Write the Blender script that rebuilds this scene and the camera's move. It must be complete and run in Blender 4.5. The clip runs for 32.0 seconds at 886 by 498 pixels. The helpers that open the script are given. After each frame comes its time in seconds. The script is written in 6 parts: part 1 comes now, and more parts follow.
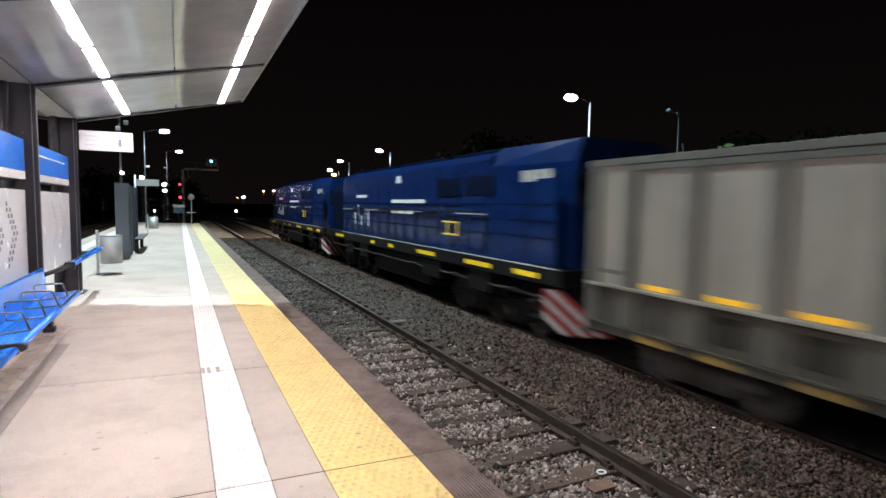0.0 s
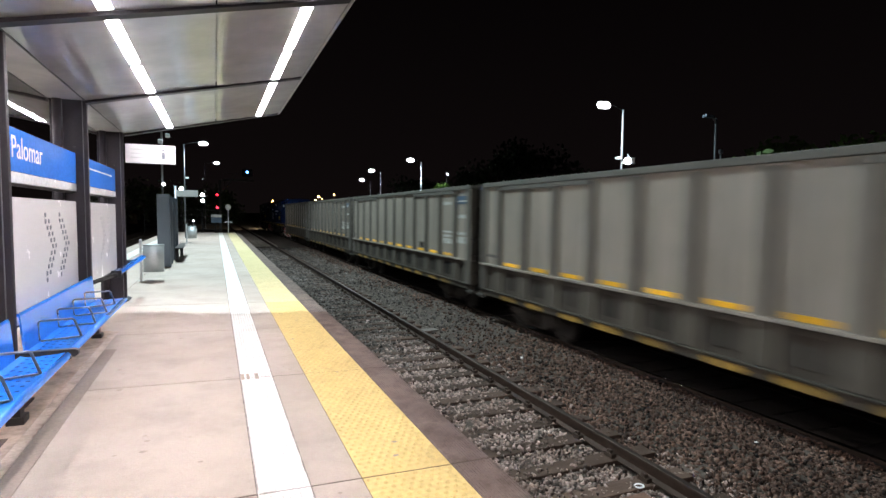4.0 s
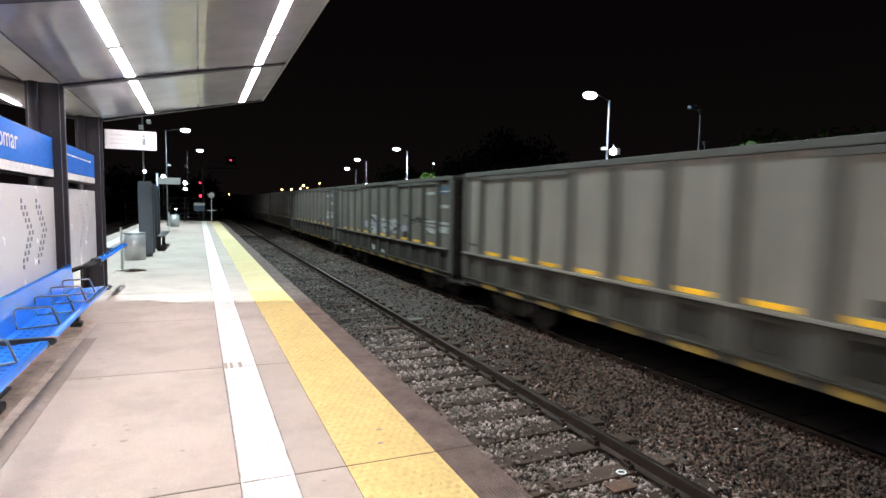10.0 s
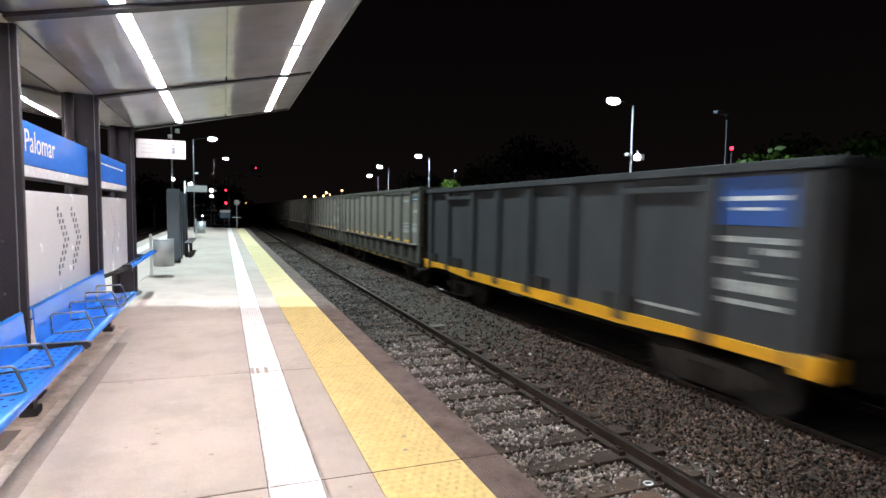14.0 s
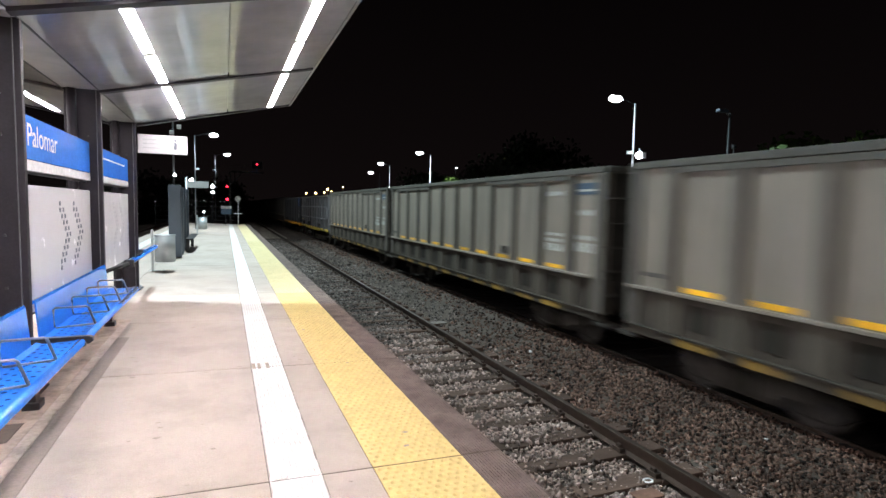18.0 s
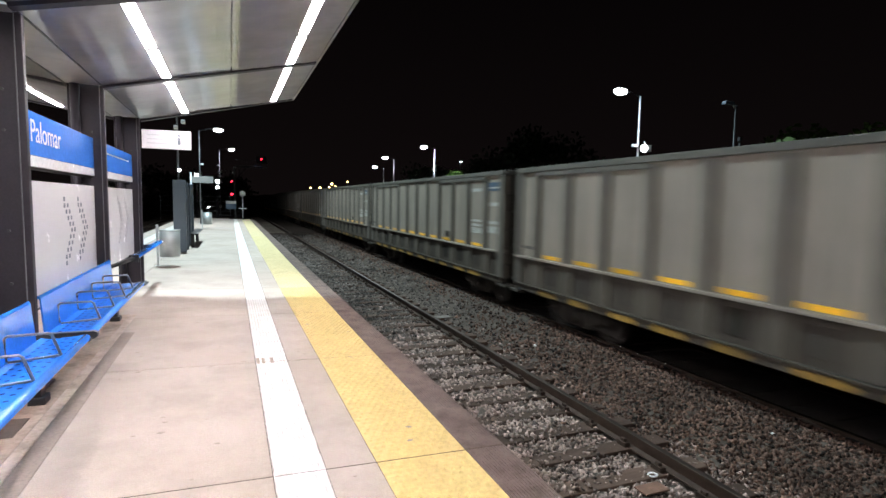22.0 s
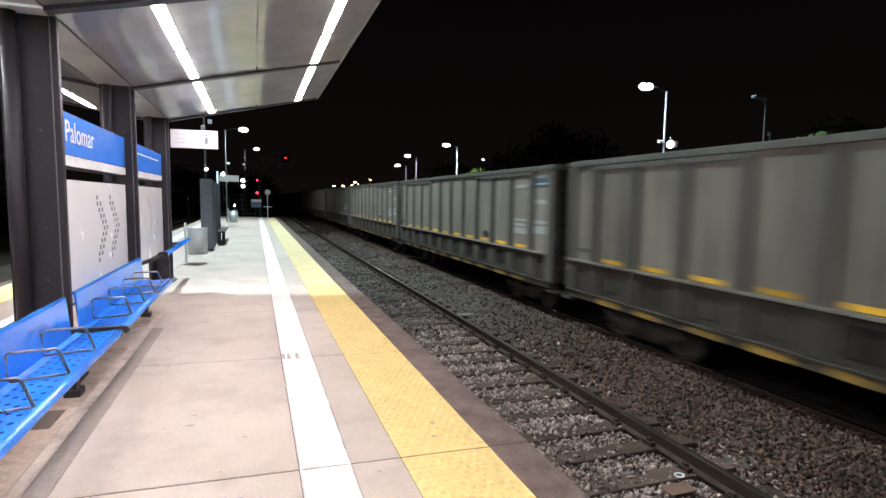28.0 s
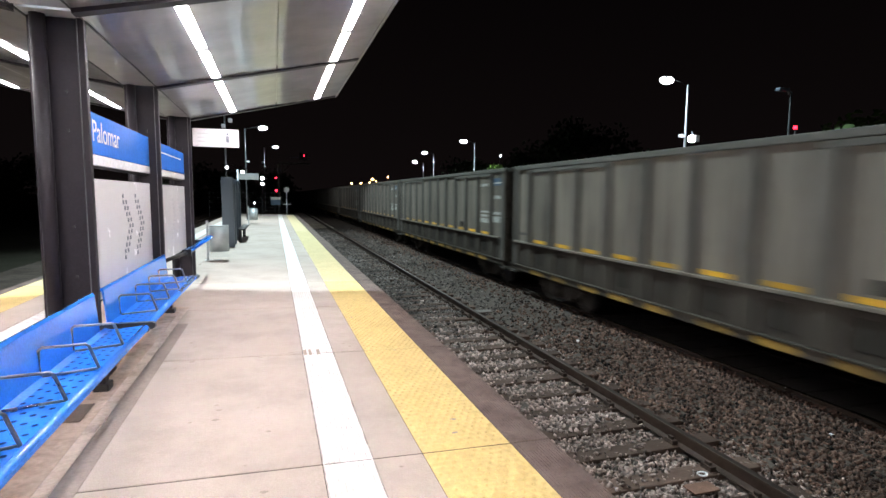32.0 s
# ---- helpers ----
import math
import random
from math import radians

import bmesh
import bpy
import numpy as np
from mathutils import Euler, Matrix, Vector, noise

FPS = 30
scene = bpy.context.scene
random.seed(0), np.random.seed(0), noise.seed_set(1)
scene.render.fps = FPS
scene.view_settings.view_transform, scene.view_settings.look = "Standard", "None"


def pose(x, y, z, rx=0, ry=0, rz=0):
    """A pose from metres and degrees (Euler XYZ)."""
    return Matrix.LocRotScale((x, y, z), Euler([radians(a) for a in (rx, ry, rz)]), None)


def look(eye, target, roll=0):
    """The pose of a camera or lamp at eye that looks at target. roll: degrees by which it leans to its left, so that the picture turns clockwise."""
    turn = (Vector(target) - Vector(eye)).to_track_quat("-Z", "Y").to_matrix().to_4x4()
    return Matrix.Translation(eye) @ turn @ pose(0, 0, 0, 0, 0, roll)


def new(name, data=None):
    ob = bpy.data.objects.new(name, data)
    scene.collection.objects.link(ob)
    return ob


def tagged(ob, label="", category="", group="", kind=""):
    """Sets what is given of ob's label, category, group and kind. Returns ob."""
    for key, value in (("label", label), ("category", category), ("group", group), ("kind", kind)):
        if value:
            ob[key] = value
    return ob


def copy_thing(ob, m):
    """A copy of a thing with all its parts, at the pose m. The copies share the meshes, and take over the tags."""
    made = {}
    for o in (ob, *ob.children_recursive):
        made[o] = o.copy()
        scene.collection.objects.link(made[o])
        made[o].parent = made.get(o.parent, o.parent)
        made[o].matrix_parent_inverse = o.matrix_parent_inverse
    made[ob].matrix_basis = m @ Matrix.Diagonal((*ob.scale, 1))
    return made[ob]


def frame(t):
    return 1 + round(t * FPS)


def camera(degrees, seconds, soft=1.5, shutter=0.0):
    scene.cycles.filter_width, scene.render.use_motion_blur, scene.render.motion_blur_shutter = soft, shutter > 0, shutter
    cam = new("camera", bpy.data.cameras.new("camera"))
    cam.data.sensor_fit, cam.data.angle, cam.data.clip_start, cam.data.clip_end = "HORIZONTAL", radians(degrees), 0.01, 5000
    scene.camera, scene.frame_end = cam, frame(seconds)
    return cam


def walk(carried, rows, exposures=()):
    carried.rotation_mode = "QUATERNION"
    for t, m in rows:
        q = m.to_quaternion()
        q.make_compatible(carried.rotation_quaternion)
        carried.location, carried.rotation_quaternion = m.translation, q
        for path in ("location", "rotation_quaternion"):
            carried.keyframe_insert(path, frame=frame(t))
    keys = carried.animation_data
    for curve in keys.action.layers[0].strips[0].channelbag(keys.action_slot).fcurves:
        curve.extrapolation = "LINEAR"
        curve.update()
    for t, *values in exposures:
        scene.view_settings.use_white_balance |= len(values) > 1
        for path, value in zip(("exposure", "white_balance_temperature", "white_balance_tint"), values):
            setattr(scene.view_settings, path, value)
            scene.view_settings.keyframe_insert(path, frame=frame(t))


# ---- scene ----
cam = camera(78.5, 32.0, shutter=0.9)
PATH = [
    (0, (0.043, -0.03, 1.576), (0.92, 1.762, 1.437), 2.1),
    (0.5, (0.032, -0.031, 1.574), (0.884, 1.773, 1.431), 2.4),
    (1, (0.017, -0.02, 1.569), (0.85, 1.793, 1.426), 2.3),
    (1.5, (0.013, -0.028, 1.573), (0.828, 1.793, 1.434), 2.4),
    (2, (-0.002, -0.031, 1.574), (0.801, 1.797, 1.443), 2.4),
    (2.5, (0.003, -0.02, 1.575), (0.791, 1.814, 1.451), 2.1),
    (3, (-0.002, -0.027, 1.574), (0.779, 1.811, 1.46), 2.0),
    (3.5, (-0.001, -0.033, 1.579), (0.774, 1.808, 1.467), 1.9),
    (5.5, (-0.002, -0.033, 1.578), (0.779, 1.806, 1.469), 1.7),
    (6, (0.003, -0.026, 1.572), (0.788, 1.811, 1.461), 1.8),
    (6.5, (-0.002, -0.029, 1.57), (0.788, 1.805, 1.459), 2.1),
    (7, (0.007, -0.021, 1.566), (0.801, 1.811, 1.455), 1.7),
    (7.5, (0.012, -0.023, 1.568), (0.811, 1.807, 1.453), 1.7),
    (8, (0.009, -0.026, 1.57), (0.814, 1.8, 1.448), 1.7),
    (8.5, (0.011, -0.021, 1.566), (0.822, 1.803, 1.439), 1.8),
    (9, (0.013, -0.02, 1.563), (0.831, 1.8, 1.43), 1.6),
    (9.5, (0.017, -0.022, 1.564), (0.839, 1.796, 1.422), 1.9),
    (10, (0.009, -0.018, 1.564), (0.832, 1.799, 1.418), 2.2),
    (10.5, (0.0, -0.019, 1.564), (0.82, 1.8, 1.418), 2.1),
    (11, (-0.003, -0.021, 1.568), (0.805, 1.803, 1.425), 2.0),
    (11.5, (-0.004, -0.018, 1.567), (0.791, 1.812, 1.428), 2.2),
    (12, (-0.007, -0.019, 1.564), (0.774, 1.817, 1.431), 2.2),
    (12.5, (-0.005, -0.015, 1.563), (0.766, 1.826, 1.431), 2.1),
    (13, (-0.012, -0.013, 1.567), (0.753, 1.83, 1.435), 2.2),
    (13.5, (-0.018, -0.019, 1.567), (0.74, 1.827, 1.438), 2.2),
    (14, (-0.017, -0.013, 1.567), (0.734, 1.837, 1.442), 2.1),
    (14.5, (-0.022, -0.016, 1.565), (0.723, 1.836, 1.442), 2.1),
    (16.5, (-0.023, -0.016, 1.567), (0.721, 1.836, 1.444), 2.2),
    (17, (-0.022, -0.015, 1.569), (0.723, 1.836, 1.441), 2.2),
    (17.5, (-0.027, -0.016, 1.565), (0.722, 1.834, 1.433), 2.3),
    (18, (-0.024, -0.016, 1.561), (0.724, 1.834, 1.426), 2.4),
    (18.5, (-0.024, -0.014, 1.563), (0.726, 1.835, 1.425), 2.3),
    (19, (-0.015, -0.015, 1.562), (0.734, 1.834, 1.421), 2.2),
    (19.5, (-0.013, -0.009, 1.565), (0.735, 1.84, 1.418), 2.3),
    (20, (-0.013, -0.011, 1.563), (0.73, 1.84, 1.414), 2.4),
    (20.5, (-0.012, -0.005, 1.558), (0.731, 1.846, 1.408), 2.3),
    (21, (-0.008, -0.007, 1.556), (0.733, 1.845, 1.405), 2.2),
    (21.5, (-0.009, -0.005, 1.558), (0.726, 1.849, 1.404), 2.1),
    (22, (-0.01, -0.003, 1.562), (0.723, 1.852, 1.405), 2.2),
    (22.5, (-0.006, -0.003, 1.559), (0.726, 1.852, 1.403), 2.0),
    (23, (-0.012, -0.004, 1.554), (0.719, 1.851, 1.4), 1.9),
    (23.5, (-0.011, -0.001, 1.555), (0.717, 1.855, 1.395), 2.0),
    (24, (-0.003, -0.003, 1.557), (0.722, 1.853, 1.391), 2.0),
    (24.5, (-0.004, -0.003, 1.556), (0.715, 1.856, 1.386), 2.0),
    (25, (-0.016, -0.002, 1.551), (0.691, 1.861, 1.379), 2.1),
    (25.5, (-0.014, -0.004, 1.554), (0.678, 1.865, 1.383), 2.0),
    (27.5, (-0.017, 0.006, 1.554), (0.644, 1.886, 1.386), 1.9),
    (28, (-0.019, 0.0, 1.554), (0.637, 1.882, 1.386), 2.0),
    (28.5, (-0.02, -0.006, 1.56), (0.632, 1.877, 1.39), 2.0),
    (29, (-0.024, -0.007, 1.558), (0.619, 1.88, 1.391), 1.5),
    (29.5, (-0.02, 0.002, 1.557), (0.613, 1.891, 1.383), 1.3),
    (30, (-0.011, 0.009, 1.551), (0.613, 1.901, 1.37), 1.1),
    (30.5, (-0.015, 0.011, 1.553), (0.6, 1.905, 1.366), 1.6),
    (31, (-0.027, 0.006, 1.553), (0.581, 1.902, 1.363), 1.6),
    (31.5, (-0.032, 0.002, 1.553), (0.57, 1.9, 1.366), 1.7),
    (32, (-0.041, 0.005, 1.553), (0.554, 1.905, 1.371), 1.7),
]
# the platform falls towards the tracks by this angle
LEVEL = Matrix.Translation((0, 0, 1.565)) @ Matrix.Rotation(radians(1.3), 4, "Y") @ Matrix.Translation((0, 0, -1.565))
walk(cam, [(t, LEVEL @ look(e, g, r)) for t, e, g, r in PATH])

# ---- world, lamps, exposure ----
world = bpy.data.worlds.new("night_sky")
scene.world = world
world.use_nodes = True
sky = world.node_tree.nodes["Background"]
sky.inputs["Strength"].default_value = 0.0085
links = world.node_tree.links
direction = world.node_tree.nodes.new("ShaderNodeTexCoord")
height = world.node_tree.nodes.new("ShaderNodeSeparateXYZ")
fade = world.node_tree.nodes.new("ShaderNodeValToRGB")
fade.color_ramp.elements[0].color = (0.52, 0.37, 0.38, 1)
fade.color_ramp.elements[1].color = (0.15, 0.10, 0.115, 1)
fade.color_ramp.elements[1].position = 0.42
links.new(direction.outputs["Generated"], height.inputs[0])
links.new(height.outputs["Z"], fade.inputs["Fac"])
links.new(fade.outputs["Color"], sky.inputs["Color"])

TUBE_GLOW = 73.0
LAMP_GLOW = 60.0


def lamp(name, kind, place, watts, colour, size=0.2, target=None, spread=150):
    data = bpy.data.lights.new(name, kind)
    data.energy, data.color = watts, colour
    if kind in ("POINT", "SPOT"):
        data.shadow_soft_size = size
    if kind == "SPOT":
        data.spot_size, data.spot_blend = radians(spread), 0.3
    ob = new(name, data)
    ob.matrix_world = look(place, target) if target else pose(*place)
    return ob


COOL = (0.88, 0.96, 1.0)
MAST = (-1.6, 20.2, 20.0)
lamp("mast_light", "SPOT", (MAST[0] + 0.3, MAST[1], MAST[2] - 0.35), 35500, (0.72, 0.93, 1.0), 0.15, (0.8, 19, 0), 112)

# ---- materials ----


def node(tree, kind, **values):
    n = tree.nodes.new(kind)
    for key, value in values.items():
        n.inputs[key].default_value = value
    return n


def material(name, colour, rough=0.6, metal=0.0, other=None, scale=3.0, fine=60.0, amount=0.5, bump=0.15, still=False,
             streak=(1, 1, 1), per_object=0.0, per_island=0.0, rough_var=0.12, spec=0.5, stain=None):
    """Two tones mixed by coarse noise, darkened a little by fine noise, with fine relief."""
    m = bpy.data.materials.new(name)
    m.use_nodes = True
    t = m.node_tree
    b = t.nodes["Principled BSDF"]
    b.inputs["Metallic"].default_value = metal
    b.inputs["Specular IOR Level"].default_value = spec
    if still:
        where = t.nodes.new("ShaderNodeNewGeometry").outputs["Position"]
    else:
        where = t.nodes.new("ShaderNodeTexCoord").outputs["Object"]
    mapping = node(t, "ShaderNodeMapping", Scale=streak)
    t.links.new(where, mapping.inputs["Vector"])
    coarse = node(t, "ShaderNodeTexNoise", Scale=scale, Detail=6.0, Roughness=0.62)
    grain = node(t, "ShaderNodeTexNoise", Scale=fine, Detail=3.0, Roughness=0.6)
    for n in (coarse, grain):
        t.links.new(mapping.outputs[0], n.inputs["Vector"])
    spread = node(t, "ShaderNodeMapRange", **{"From Min": 0.32, "From Max": 0.68})
    t.links.new(coarse.outputs["Fac"], spread.inputs["Value"])
    other = other or tuple(c * 0.72 for c in colour)
    mix = t.nodes.new("ShaderNodeMix")
    mix.data_type = "RGBA"
    mix.inputs["A"].default_value, mix.inputs["B"].default_value = (*colour, 1), (*other, 1)
    scaled = t.nodes.new("ShaderNodeMath")
    scaled.operation = "MULTIPLY"
    scaled.inputs[1].default_value = amount
    t.links.new(spread.outputs[0], scaled.inputs[0])
    t.links.new(scaled.outputs[0], mix.inputs["Factor"])
    shade = node(t, "ShaderNodeMapRange", **{"From Min": 0.3, "From Max": 0.7, "To Min": 0.86, "To Max": 1.1})
    t.links.new(grain.outputs["Fac"], shade.inputs["Value"])
    value = shade.outputs[0]
    if per_object or per_island:
        source = t.nodes.new("ShaderNodeObjectInfo").outputs["Random"] if per_object else t.nodes.new("ShaderNodeNewGeometry").outputs["Random Per Island"]
        k = per_object or per_island
        vary = node(t, "ShaderNodeMapRange", **{"To Min": 1 - k, "To Max": 1 + k})
        t.links.new(source, vary.inputs["Value"])
        both = t.nodes.new("ShaderNodeMath")
        both.operation = "MULTIPLY"
        t.links.new(value, both.inputs[0])
        t.links.new(vary.outputs[0], both.inputs[1])
        value = both.outputs[0]
    if stain:
        patch = node(t, "ShaderNodeTexNoise", Scale=stain[0], Detail=4.0, Roughness=0.7)
        t.links.new(mapping.outputs[0], patch.inputs["Vector"])
        soil = node(t, "ShaderNodeMapRange", **{"From Min": stain[1], "From Max": stain[2], "To Min": 1.0, "To Max": 1.0 - stain[3]})
        t.links.new(patch.outputs["Fac"], soil.inputs["Value"])
        dirt = t.nodes.new("ShaderNodeMath")
        dirt.operation = "MULTIPLY"
        t.links.new(value, dirt.inputs[0])
        t.links.new(soil.outputs[0], dirt.inputs[1])
        value = dirt.outputs[0]
    tone = t.nodes.new("ShaderNodeVectorMath")
    tone.operation = "SCALE"
    t.links.new(mix.outputs["Result"], tone.inputs[0])
    t.links.new(value, tone.inputs["Scale"])
    t.links.new(tone.outputs[0], b.inputs["Base Color"])
    gloss = node(t, "ShaderNodeMapRange", **{"To Min": max(0.03, rough - rough_var), "To Max": min(1, rough + rough_var)})
    t.links.new(coarse.outputs["Fac"], gloss.inputs["Value"])
    t.links.new(gloss.outputs[0], b.inputs["Roughness"])
    if bump:
        relief = node(t, "ShaderNodeBump", Strength=bump, Distance=0.01)
        t.links.new(grain.outputs["Fac"], relief.inputs["Height"])
        t.links.new(relief.outputs[0], b.inputs["Normal"])
    return m


def glow(name, colour, strength):
    m = bpy.data.materials.new(name)
    m.use_nodes = True
    t = m.node_tree
    t.nodes.remove(t.nodes["Principled BSDF"])
    e = node(t, "ShaderNodeEmission", Color=(*colour, 1), Strength=strength)
    t.links.new(e.outputs[0], t.nodes["Material Output"].inputs["Surface"])
    return m


CONCRETE = material("concrete", (0.455, 0.385, 0.336), 0.85, 0, (0.385, 0.316, 0.268), 0.55, 140, 0.8, 0.02, still=True, per_object=0.05, stain=(1.5, 0.46, 0.70, 0.17))
KERB_STONE = material("edge_paving", (0.165, 0.124, 0.108), 0.85, 0, (0.098, 0.074, 0.066), 3.5, 90, 0.9, 0.3, still=True, stain=(6, 0.5, 0.68, 0.3), spec=0.2)
YELLOW_PAVE = material("yellow_tactile", (0.67, 0.51, 0.205), 0.8, 0, (0.56, 0.42, 0.172), 2.2, 25, 0.8, 0.05, still=True)
# paler copy of the yellow, strong lamplight beyond the canopy put into its colour
YELLOW_LIT = material("lit_yellow_tactile", (0.62, 0.52, 0.29), 0.8, 0, (0.52, 0.44, 0.25), 2.2, 25, 0.8, 0.05, still=True)
JOINT_FILL = material("joint_filling", (0.045, 0.034, 0.028), 0.9, 0, (0.025, 0.019, 0.016), 4, 40, 0.8, 0.1, still=True, spec=0.1)
DARK_STRIP = material("dark_strip", (0.31, 0.25, 0.213), 0.85, 0, (0.235, 0.187, 0.158), 1.5, 50, 0.7, 0.1, still=True)
FENCE_DARK = material("fence_dark_grey", (0.012, 0.013, 0.016), 0.6, 0.0, None, 3, 40, 0.4, 0.05)
WHITE_BASE = material("white_strip_base", (0.47, 0.435, 0.405), 0.8, 0, (0.80, 0.78, 0.76), 9, 40, 0.9, 0.1, still=True)
STRIP_GROUT = material("broken_grout", (0.74, 0.71, 0.68), 0.85, 0, (0.19, 0.15, 0.125), 5, 40, 1.0, 0.1, still=True, streak=(1, 1.6, 1))
PALE_STRIP = material("pale_edge_concrete", (0.60, 0.485, 0.41), 0.85, 0, (0.36, 0.275, 0.22), 2.6, 40, 0.8, 0.05, still=True, stain=(4.0, 0.52, 0.66, 0.3))
MARK_BROWN = material("faded_brown_mark", (0.42, 0.34, 0.28), 0.85, 0, (0.24, 0.19, 0.155), 16, 60, 0.9, 0.05, still=True)
COVER_BROWN = material("brown_cover", (0.15, 0.112, 0.09), 0.8, 0, (0.14, 0.10, 0.08), 5, 40, 0.7, 0.1, still=True)
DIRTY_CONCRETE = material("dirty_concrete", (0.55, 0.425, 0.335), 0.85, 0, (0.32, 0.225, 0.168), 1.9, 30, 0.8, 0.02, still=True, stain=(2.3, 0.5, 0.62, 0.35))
SPOT = material("trodden_spot", (0.27, 0.22, 0.185), 0.9, 0, (0.36, 0.30, 0.26), 9, 60, 0.8, 0.0, still=True)
WHITE_PAVE = material("white_tactile", (0.80, 0.79, 0.77), 0.7, 0, (0.66, 0.64, 0.60), 3, 50, 0.7, 0.1, still=True)
PLINTH = material("platform_wall", (0.30, 0.27, 0.24), 0.9, 0, (0.20, 0.18, 0.16), 1.3, 30, 0.7, 0.3, still=True)
BALLAST = material("ballast", (0.078, 0.062, 0.051), 0.95, 0, (0.040, 0.029, 0.022), 0.75, 34, 0.9, 0.9, still=True, stain=(1.6, 0.5, 0.66, 0.35), spec=0.2)
STONE = material("ballast_stone", (0.28, 0.22, 0.198), 0.9, 0, (0.125, 0.088, 0.073), 0.55, 50, 0.95, 0.3, still=True, per_island=0.8, spec=0.2)
# far stones: the light's fall-off past the canopy is put into their colour
STONE_FAR = material("far_dim_ballast_stone", (0.15, 0.13, 0.118), 0.9, 0, (0.05, 0.042, 0.037), 0.8, 50, 0.95, 0.3, still=True, per_island=0.8, spec=0.2, stain=(0.7, 0.46, 0.6, 0.45))
STONE_BROWN = material("rusty_ballast_stone", (0.104, 0.063, 0.047), 0.9, 0, (0.036, 0.0215, 0.016), 0.6, 50, 0.95, 0.3, still=True, per_island=0.95, spec=0.2)
# near-black under the train: oil, and the train's shade put into the colour
OILY_SHADE = material("oily_train_shade", (0.016, 0.014, 0.013), 0.9, 0, (0.028, 0.022, 0.018), 1.2, 30, 0.8, 0.8, still=True, spec=0.15)
EARTH = material("earth", (0.03, 0.027, 0.02), 0.95, 0, (0.018, 0.02, 0.012), 0.4, 20, 0.8, 0.4, still=True, spec=0.1)
# pale sleeper copy, the headlight's brightness put into the colour
LIT_SLEEPER = material("lit_grey_sleeper", (0.30, 0.27, 0.23), 0.9, 0, (0.18, 0.155, 0.13), 3, 40, 0.7, 0.3, still=True, per_object=0.2, spec=0.15)
SLEEPER = material("sleeper_wood", (0.070, 0.046, 0.035), 0.9, 0, (0.040, 0.025, 0.018), 3, 40, 0.7, 0.5, still=True, streak=(0.3, 1, 1), per_object=0.3, spec=0.15)
RAIL_RUST = material("rail_steel", (0.036, 0.024, 0.018), 0.8, 0.0, (0.024, 0.016, 0.012), 6, 80, 0.6, 0.2, still=True, spec=0.15)
RAIL_POLISHED = material("polished_running_surface", (0.55, 0.52, 0.48), 0.16, 1.0, (0.42, 0.39, 0.36), 3, 60, 0.6, 0.02, still=True, streak=(1, 0.05, 1), rough_var=0.06)
RAIL_TOP = material("rail_running_surface", (0.115, 0.10, 0.09), 0.45, 0.8, (0.07, 0.058, 0.05), 3, 60, 0.6, 0.05, still=True, streak=(1, 0.05, 1))
DARK_STEEL = material("dark_painted_steel", (0.030, 0.0248, 0.0308), 0.5, 0.0, (0.020, 0.017, 0.0208), 3, 70, 0.6, 0.05, spec=0.22)
PANEL_METAL = material("ceiling_sheet", (0.97, 0.945, 0.955), 0.095, 0.31, (0.89, 0.865, 0.87), 1.1, 2.2, 0.7, 0.22, still=True, rough_var=0.05)
FASCIA = material("canopy_fascia", (0.42, 0.40, 0.40), 0.4, 0.4, None, 2, 40, 0.4, 0.05, still=True)
BENCH_BLUE = material("blue_bench_enamel", (0.032, 0.23, 0.86), 0.12, 0.0, (0.024, 0.175, 0.76), 3, 60, 0.4, 0.0, rough_var=0.03, spec=1.0)
HOLE_BLUE = material("dark_hole_blue", (0.005, 0.03, 0.13), 0.9, 0, None, 5, 60, 0.4, 0.0, spec=0.02)
CHROME = material("brushed_tube", (0.22, 0.23, 0.26), 0.3, 0.9, None, 5, 80, 0.4, 0.05)
BLACK = material("black_steel", (0.025, 0.024, 0.026), 0.5, 0.1, None, 5, 60, 0.5, 0.08)
SIGN_BLUE = material("sign_blue", (0.035, 0.19, 0.72), 0.22, 0, (0.03, 0.17, 0.65), 1.5, 30, 0.4, 0.01)
SIGN_WHITE = material("sign_white", (0.80, 0.79, 0.80), 0.25, 0, (0.74, 0.73, 0.74), 2, 30, 0.4, 0.01)
PANEL_WHITE = material("perforated_sheet", (0.76, 0.73, 0.74), 0.24, 0.0, (0.71, 0.68, 0.69), 2.5, 110, 0.4, 0.02)
SLOT = material("slot_shadow_grey", (0.15, 0.16, 0.19), 0.6, 0, None, 5, 60, 0.3, 0.02)
SLOT_FADED = material("faded_slot_grey", (0.40, 0.39, 0.40), 0.6, 0, None, 5, 60, 0.3, 0.02)
TEXT_GREY = material("print_grey", (0.58, 0.56, 0.57), 0.4, 0, None, 9, 60, 0.3, 0.0)
GALVANISED = material("galvanised_steel", (0.50, 0.52, 0.53), 0.5, 0.55, (0.40, 0.42, 0.43), 6, 90, 0.6, 0.06)
SIGN_GREY = material("weathered_sign_grey", (0.34, 0.335, 0.325), 0.6, 0.0, (0.27, 0.265, 0.255), 3, 40, 0.6, 0.03)
TOTEM_GREY = material("totem_grey", (0.15, 0.185, 0.235), 0.45, 0.1, (0.125, 0.155, 0.20), 2, 50, 0.5, 0.05)
RECESS_BLUE = material("dark_blue_sheet", (0.022, 0.030, 0.055), 0.5, 0.1, (0.016, 0.022, 0.04), 2, 50, 0.5, 0.05)
POLE_DARK = material("dull_pole_grey", (0.13, 0.13, 0.135), 0.6, 0.1, (0.09, 0.09, 0.095), 3, 60, 0.5, 0.05)
